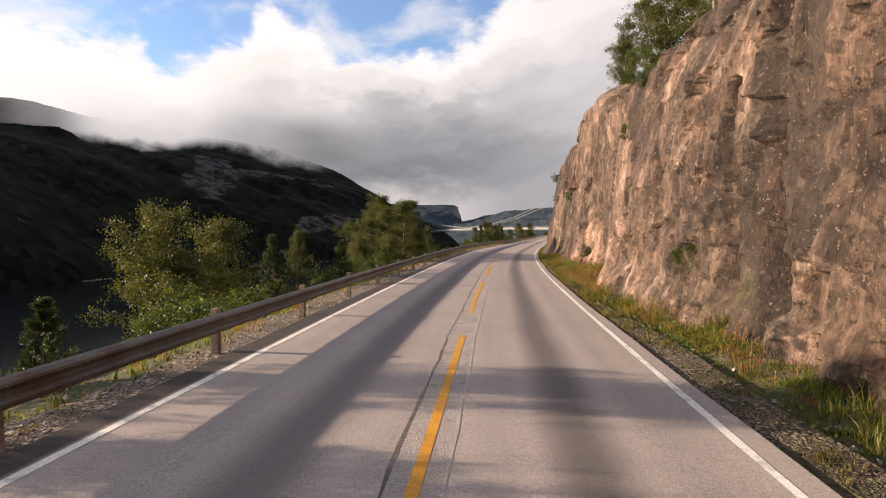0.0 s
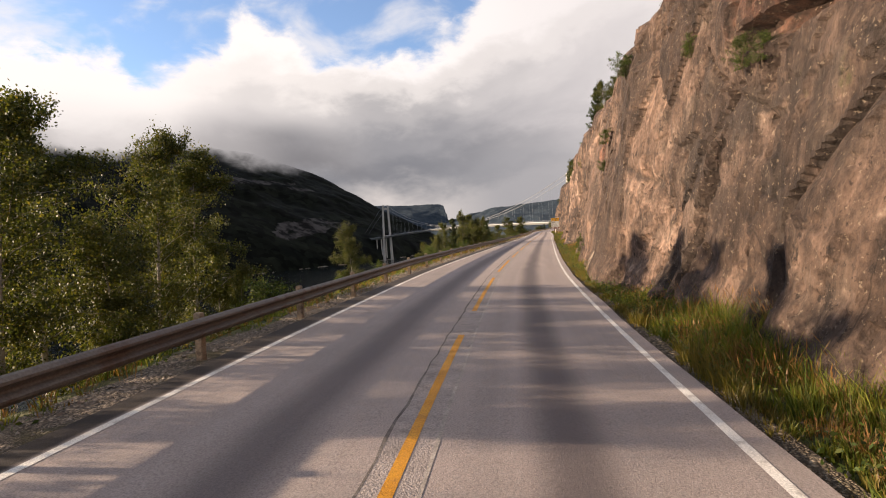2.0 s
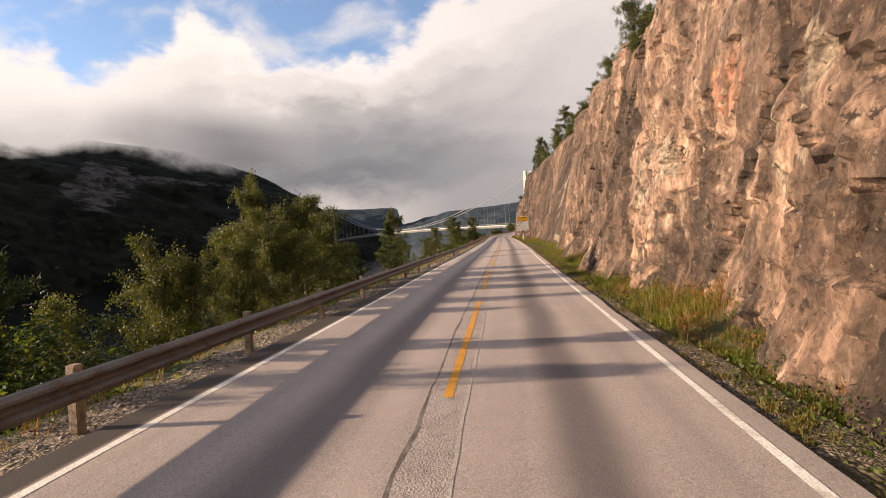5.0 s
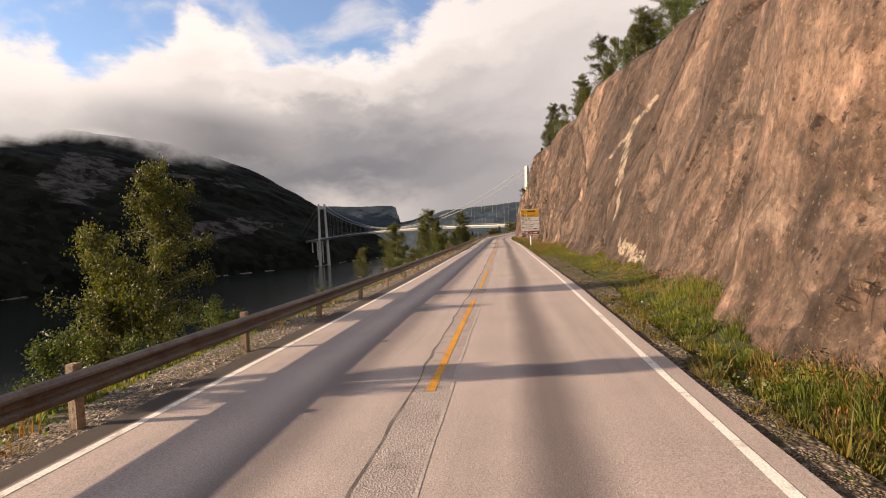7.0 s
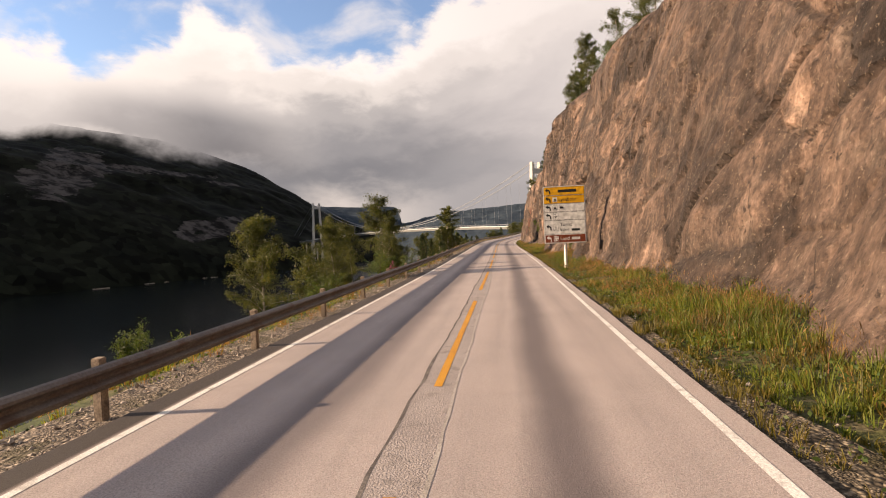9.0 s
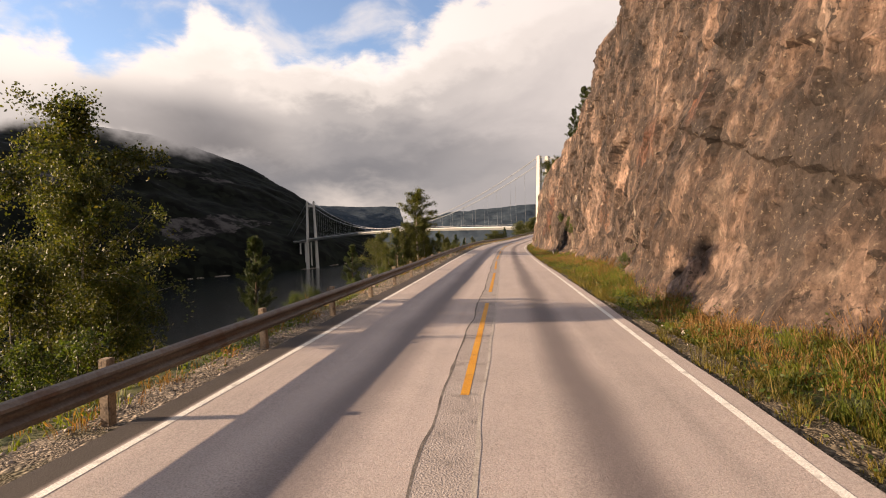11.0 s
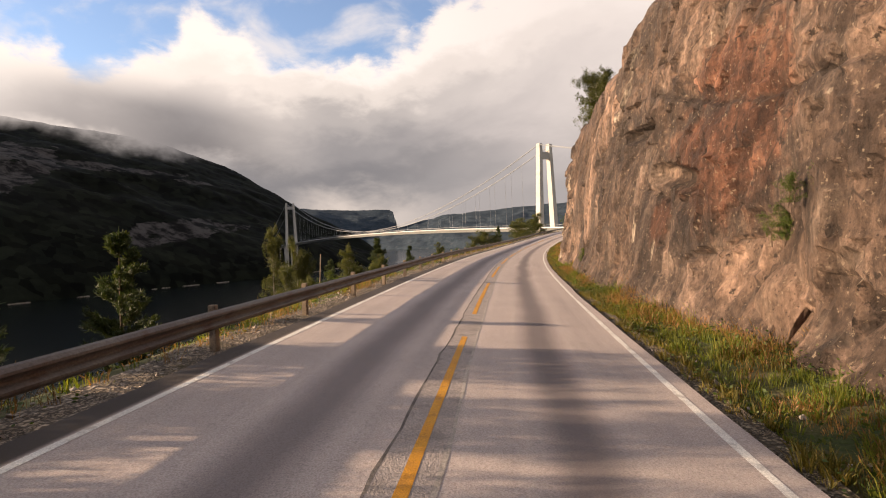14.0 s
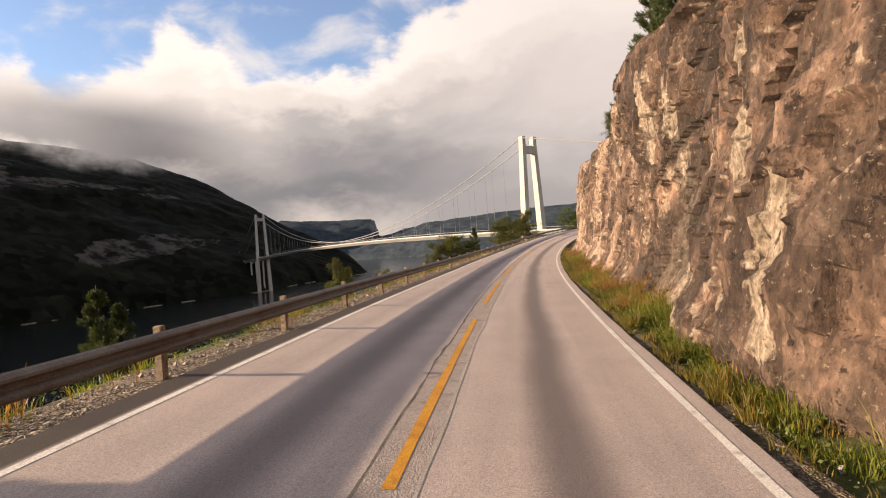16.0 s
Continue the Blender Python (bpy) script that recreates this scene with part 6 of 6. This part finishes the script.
    blades("grass", s, uu, z - p[:, 2], 0.25 * rng.uniform(0.5, 1.7, len(s)), 0.016, M["grass"], rng, "grass and heather along the lip of the cliff")


build_grass()


def build_undergrowth():
    """Low heather and bilberry on the slope below the road and on the hill above the cutting."""
    rng = np.random.RandomState(401)
    s, u = rng.uniform(-40, 420, 130000), -8.2 - 46 * rng.uniform(0, 1, 130000) ** 1.4
    ok = field(s, u, 402, 3.0, 3) > rng.uniform(-0.9, 0.5, len(s))
    s, u = s[ok], u[ok]
    p = road_at(s, u)
    p[:, 2] += left_ground(s, u) + np.abs(rng.normal(0.12, 0.16, len(s)))
    tagged(add_mesh("heather", *quads(p, 0.10, rng, 0.4), M["leaf_bush"]), "low heather and bilberry on the slope below the road", "heather", kind="stuff")
    s, back = rng.uniform(-40, 420, 130000), 60 * rng.uniform(0, 1, 130000) ** 1.4 + 0.5
    u = np.interp(s, LIP[0], LIP[1]) + back
    p = road_at(s, u)
    rise = np.interp(back, [-0.15, 0.6, 1.6, 3.2, 6, 10, 16, 26, 45, 80], [-0.25, 0.12, 0.5, 1.1, 2.1, 3.3, 4.6, 6.2, 8, 10])
    p[:, 2] = np.interp(s, RS, RZ) + np.interp(s, LIP[0], LIP[2]) + rise - 0.15 + np.abs(rng.normal(0.05, 0.2, len(s)))
    tagged(add_mesh("heather", *quads(p, 0.10, rng, 0.4), M["leaf_bush"]), "low heather and bilberry on the hill above the cliff", "heather", kind="stuff")


build_undergrowth()


def stones(name, s, u, dz, size, rng, mat, label):
    """Gravel and rubble: small uneven eight-faced stones."""
    n = len(s)
    p = road_at(s, u)
    p[:, 2] += dz
    d = np.array([(1, 0, 0), (-1, 0, 0), (0, 1, 0), (0, -1, 0), (0, 0, 1), (0, 0, -1)], float)
    v = p[:, None] + d[None] * (size[:, None, None] * rng.uniform(0.5, 1.2, (n, 6, 3))) * (1, 1, 0.75) + rng.normal(0, 0.22, (n, 6, 3)) * size[:, None, None]
    f = np.array([(0, 2, 4), (2, 1, 4), (1, 3, 4), (3, 0, 4), (2, 0, 5), (1, 2, 5), (3, 1, 5), (0, 3, 5)])
    tri = (np.arange(n)[:, None, None] * 6 + f[None]).reshape(-1, 3)
    return tagged(add_mesh(name, v.reshape(-1, 3), tri, mat), label, "stones", kind="stuff")


rng1 = np.random.RandomState(9)
sl = rng1.uniform(-8, 345, 26000)
ul = -3.86 - np.abs(rng1.normal(0.12, 0.42, len(sl)))
stones("gravel_stones", sl, ul, np.where(ul < -5.2, left_ground(sl, ul), -0.06), 0.012 + 0.05 * rng1.uniform(0, 1, len(sl)) ** 4, rng1, M["stone"], "loose pale gravel under the guardrail")
sr = rng1.uniform(-8, 345, 9000)
ur = 3.5 + np.abs(rng1.normal(0.1, 0.35, len(sr))) + (gravel_edge(sr) - 3.66) * rng1.uniform(0, 1, len(sr))
stones("gravel_stones", sr, ur, np.maximum(right_ground(sr, ur), -0.07), 0.010 + 0.06 * rng1.uniform(0, 1, len(sr)) ** 5, rng1, M["stone"], "loose gravel and rubble at the road edge")


def boulder(seed, size, at, mat, label, turn=0.0, squash=(1, 1, 0.8), tilt=0.0):
    """A broken block of rock with flat faces."""
    rng = np.random.RandomState(seed)
    bm = bmesh.new()
    bmesh.ops.create_icosphere(bm, subdivisions=3, radius=1.0)
    planes = [(Vector(rng.normal(size=3)).normalized(), rng.uniform(0.55, 0.9)) for _ in range(9)]
    for v in bm.verts:
        for n_, d in planes:
            k = v.co.dot(n_)
            if k > d:
                v.co -= n_ * (k - d)
        v.co += v.co * 0.04 * noise.noise(v.co * 4 + Vector((seed, 0, 0)))
    bm.transform(Matrix.Diagonal((*[size * q for q in squash], 1)))
    me = bpy.data.meshes.new("boulder")
    bm.to_mesh(me)
    bm.free()
    me.materials.append(mat)
    ob = new("boulder", me)
    ob.matrix_basis = pose(*at, tilt, 0.3 * tilt, turn)
    return tagged(ob, label, "boulder", "boulders beside the road")


for i in range(26):
    s = 150 + 18 * rng0.random() if i < 16 else rng0.uniform(5, 330)
    u = rng0.uniform(-6.0, -4.75)
    p = slope_at(s, u)
    z = rng0.uniform(0.10, 0.26)
    p[2] += z * 0.25
    boulder(300 + i, z, p, M["stone"], "pale broken stone on the gravel verge", rng0.uniform(0, 360))
for i, (s, u, z, sq, t) in enumerate([(262.8, 6.2, 0.95, (0.5, 1.0, 1.2), 24), (264.4, 6.5, 1.0, (0.45, 1.1, 1.15), 22), (266.0, 6.7, 0.95, (0.5, 1.0, 1.15), 18), (250.5, 6.6, 0.65, (1.0, 1.4, 0.6), 0), (247.5, 6.8, 0.5, (1.0, 1.2, 0.6), 0),
                                      (36, 5.9, 0.4, (1, 1, 0.8), 0), (52, 5.0, 0.3, (1, 1.2, 0.8), 0), (13, 5.9, 0.5, (1, 1, 0.8), 0), (222, 5.9, 0.3, (1, 1, 0.7), 0), (278, 5.6, 0.35, (1, 1, 0.7), 0)]):
    p = road_at(float(s), u)
    p[2] += float(right_ground(np.array(float(s)), np.array(u))) + z * sq[2] * 0.35
    boulder(340 + i, z, p, M["rock"], "fallen block of brown gneiss at the cliff foot", 20 * i, sq, t)


# ---------------------------------------------------------------- direction sign
def letters(text, size, mat, parent, at, name="lettering"):
    cu = bpy.data.curves.new(name, "FONT")
    cu.body, cu.size, cu.extrude = text, size, 0.001
    tmp = bpy.data.objects.new(name, cu)
    scene.collection.objects.link(tmp)
    me = bpy.data.meshes.new_from_object(tmp.evaluated_get(bpy.context.evaluated_depsgraph_get()))
    bpy.data.objects.remove(tmp)
    me.materials.clear()
    me.materials.append(mat)
    ob = new(name, me)
    ob.parent = parent
    ob.matrix_basis = pose(*at, 90, 0, 0)
    return ob


def flat_shape(name, loops, mat, parent, y, depth=0.002):
    """A thin raised shape on the sign's face from outlines in its plane (x, z)."""
    bm = bmesh.new()
    for loop in loops:
        front = [bm.verts.new((x, y - depth, z)) for x, z in loop]
        bm.faces.new(front)
    return part(name, bm, mat, parent)


def arrow(parent, x, z, k, mat, y):
    """A bent arrow to the left."""
    flat_shape("arrow", [[(x - 0.16 * k, z + 0.06 * k), (x - 0.02 * k, z + 0.17 * k), (x - 0.02 * k, z - 0.05 * k)],
                         [(x - 0.03 * k, z + 0.10 * k), (x + 0.05 * k, z + 0.09 * k), (x + 0.12 * k, z + 0.03 * k), (x + 0.15 * k, z - 0.16 * k), (x + 0.08 * k, z - 0.16 * k), (x + 0.06 * k, z - 0.02 * k), (x + 0.02 * k, z + 0.02 * k), (x - 0.03 * k, z + 0.02 * k)]], mat, parent, y)


def plate(name, w, h, mat, parent, x, z, y, thick=0.004, label=""):
    bm = box_bm(w, thick, h, 0.0, 0.0)
    bm.transform(Matrix.Translation((x, y, z)))
    return part(name, bm, mat, parent, label)


def build_sign():
    sign = thing("direction_sign", "tall yellow, white and brown tourist direction sign on a white pole", "sign", at=(*SIGN_AT, -0.25), turn=-6.0)
    part("pole", bmesh_tube((0, 0.06, -0.4), (0, 0.06, 4.7), 0.085, 16), M["pole_white"], sign, "round white pole")
    z, w = 4.72, 2.24
    rows = [("sign_yellow", 0.48), ("sign_yellow", 0.46), ("sign_white", 0.46), ("sign_white", 0.46), ("sign_white", 0.80), ("sign_brown", 0.46)]
    total = sum(h for _, h in rows)
    plate("panel_back", w + 0.06, total + 0.06, M["sign_back"], sign, 0, z - total - 0.03, -0.045, 0.03)
    plate("panel_rim", w + 0.05, total + 0.05, M["sign_white"], sign, 0, z - total - 0.025, -0.063, 0.004)
    for i, (mat, h) in enumerate(rows):
        z -= h
        dark, print_mat = mat == "sign_brown", M["sign_white"] if mat == "sign_brown" else M["sign_black"]
        if not dark:
            plate("panel_border", w - 0.02, h - 0.02, M["sign_black"], sign, 0, z + 0.01, -0.068, 0.003)
        face = plate("panel", w - 0.05, h - 0.05, M[mat], sign, 0, z + 0.025, -0.072, 0.004, {"sign_yellow": "yellow panel", "sign_white": "white panel", "sign_brown": "brown panel"}[mat])
        y, mid, x0 = -0.0755, z + h / 2, -w / 2 + 0.24
        arrow(face, x0, mid, 1.0 if i < 5 else 0.95, print_mat, y)
        if i == 0:
            plate("lettering", 1.0, 0.16, M["sign_black"], face, x0 + 1.05, mid - 0.08, y, 0.002)
        if i == 1:
            plate("symbol", 0.26, 0.26, M["sign_white"], face, x0 + 0.37, mid - 0.13, y, 0.002)
            flat_shape("ship", [[(x0 + 0.26, mid - 0.05), (x0 + 0.48, mid - 0.05), (x0 + 0.43, mid - 0.10), (x0 + 0.30, mid - 0.10)], [(x0 + 0.32, mid - 0.04), (x0 + 0.42, mid - 0.04), (x0 + 0.42, mid + 0.05), (x0 + 0.32, mid + 0.05)]], M["sign_black"], face, y - 0.002)
            letters("Lysebotn", 0.27, M["sign_black"], face, (x0 + 0.56, y, mid - 0.09))
        if i == 2:
            for k in (0, 1):
                plate("symbol_border", 0.27, 0.27, M["sign_black"], face, x0 + 0.37 + 0.36 * k, mid - 0.135, y, 0.001)
                plate("symbol", 0.25, 0.25, M["sign_white"], face, x0 + 0.37 + 0.36 * k, mid - 0.125, y - 0.002, 0.002)
            flat_shape("tent", [[(x0 + 0.27, mid - 0.09), (x0 + 0.37, mid + 0.09), (x0 + 0.36, mid - 0.09)], [(x0 + 0.385, mid - 0.09), (x0 + 0.37, mid + 0.09), (x0 + 0.47, mid - 0.09)]], M["sign_black"], face, y - 0.004)
            flat_shape("van", [[(x0 + 0.63, mid - 0.05), (x0 + 0.83, mid - 0.05), (x0 + 0.83, mid + 0.04), (x0 + 0.79, mid + 0.07), (x0 + 0.63, mid + 0.07)]], M["sign_black"], face, y - 0.004)
        if i == 3:
            plate("symbol_border", 0.27, 0.33, M["sign_black"], face, x0 + 0.40, mid - 0.165, y, 0.001)
            plate("symbol", 0.25, 0.31, M["sign_white"], face, x0 + 0.40, mid - 0.155, y - 0.002, 0.002)
            flat_shape("bench", [[(x0 + 0.30, mid + 0.01), (x0 + 0.50, mid - 0.03), (x0 + 0.50, mid - 0.06), (x0 + 0.30, mid - 0.02)], [(x0 + 0.32, mid + 0.10), (x0 + 0.42, mid + 0.10), (x0 + 0.42, mid + 0.06), (x0 + 0.32, mid + 0.06)], [(x0 + 0.36, mid - 0.04), (x0 + 0.39, mid - 0.04), (x0 + 0.39, mid - 0.12), (x0 + 0.36, mid - 0.12)]], M["sign_black"], face, y - 0.004)
        if i == 4:
            plate("symbol_border", 0.27, 0.37, M["sign_black"], face, x0 + 0.38, mid - 0.185, y, 0.001)
            plate("symbol", 0.25, 0.35, M["sign_white"], face, x0 + 0.38, mid - 0.175, y - 0.002, 0.002)
            letters("i", 0.36, M["sign_black"], face, (x0 + 0.34, y - 0.004, mid - 0.13))
            letters("Turist", 0.27, M["sign_black"], face, (x0 + 0.60, y, mid + 0.06))
            letters("infor", 0.27, M["sign_black"], face, (x0 + 0.60, y, mid - 0.22))
            plate("lettering", 0.46, 0.13, M["sign_black"], face, x0 + 1.46, mid - 0.22, y, 0.002)
        if i == 5:
            plate("symbol", 0.27, 0.30, M["sign_white"], face, x0 + 0.38, mid - 0.15, y, 0.002)
            for dx in (-0.07, 0.07):
                for dz in (-0.08, 0.08):
                    plate("symbol_loop", 0.09, 0.09, M["sign_brown"], face, x0 + 0.38 + dx, mid + dz - 0.045, y - 0.002, 0.002)
                    plate("symbol_loop", 0.05, 0.05, M["sign_white"], face, x0 + 0.38 + dx, mid + dz - 0.025, y - 0.004, 0.002)
            letters("Land", 0.27, M["sign_white"], face, (x0 + 0.60, y, mid - 0.09))
            plate("lettering", 0.46, 0.14, M["sign_white"], face, x0 + 1.46, mid - 0.07, y, 0.002)


SIGN_AT = (22.78, 192.0)
build_sign()


# ---------------------------------------------------------------- small roadside things
def snow_stake(s, u, h, lean, label):
    p = slope_at(s, u) if u < 0 else road_at(float(s), u)
    ob = thing("snow_stake", label, "stake", "snow stakes", at=tuple(p), turn=20.0)
    ob.matrix_basis = ob.matrix_basis @ pose(0, 0, 0, 0, lean, 0)
    part("stick", bmesh_tube((0, 0, -0.3), (0, 0, h), 0.018, 8, 0.012), M["post"], ob)
    part("band", bmesh_tube((0, 0, h - 0.22), (0, 0, h - 0.08), 0.019, 8), M["steel"], ob, "faded reflector band")


snow_stake(267.3, -4.75, 1.5, 4.0, "thin leaning wooden snow stake by the guardrail")
snow_stake(224.5, -4.70, 1.2, -2.0, "thin wooden snow stake by the guardrail")
for s, u in ((253.6, 5.5), (257.0, 5.7)):
    p = road_at(s, u)
    p[2] += float(right_ground(np.array(s), np.array(u)))
    ob = thing("marker_stake", "short pale marker stake in the grass", "stake", "marker stakes", at=tuple(p))
    part("stick", box_bm(0.06, 0.04, 0.46, -0.1, 0.006), M["pole_white"], ob)


def willowherb(s, u):
    """Tall weeds with pink flower spikes."""
    rng = np.random.RandomState(int(s * 10))
    p = road_at(float(s), u)
    p[2] += float(left_ground(np.array(float(s)), np.array(u)) if u < 0 else right_ground(np.array(float(s)), np.array(u)))
    ob = thing("willowherb", "willowherb with fading pink flower spikes", "flower", "flowering weeds", at=tuple(p))
    stems, leaves, blooms = [], [], []
    for _ in range(7):
        q = rng.normal(0, 0.16, 2)
        h = rng.uniform(0.6, 1.0)
        stems.append(tube([(q[0], q[1], -0.1), (q[0] * 1.3, q[1] * 1.3, h)], [0.008, 0.004], 5))
        for z in np.linspace(0.15, h * 0.72, 9):
            leaves.append((q[0] * (1 + 0.3 * z) + rng.normal(0, 0.04), q[1] * (1 + 0.3 * z) + rng.normal(0, 0.04), z))
        for z in np.linspace(h * 0.72, h, 10):
            blooms.append((q[0] * 1.25 + rng.normal(0, 0.02), q[1] * 1.25 + rng.normal(0, 0.02), z))
    add_mesh("stems", *merge(stems), M["bark"], ob)
    add_mesh("leaves", *quads(np.array(leaves), 0.06, rng, 0.3, 0.3), M["leaf_bush"], ob)
    add_mesh("flowers", *quads(np.array(blooms), 0.028, rng), M["flower"], ob, "fading pink flowers")


for s, u in ((31.0, 5.2), (30.2, 5.5), (192.5, -5.6), (193.4, -5.8), (40.5, 5.4)):
    willowherb(s, u)
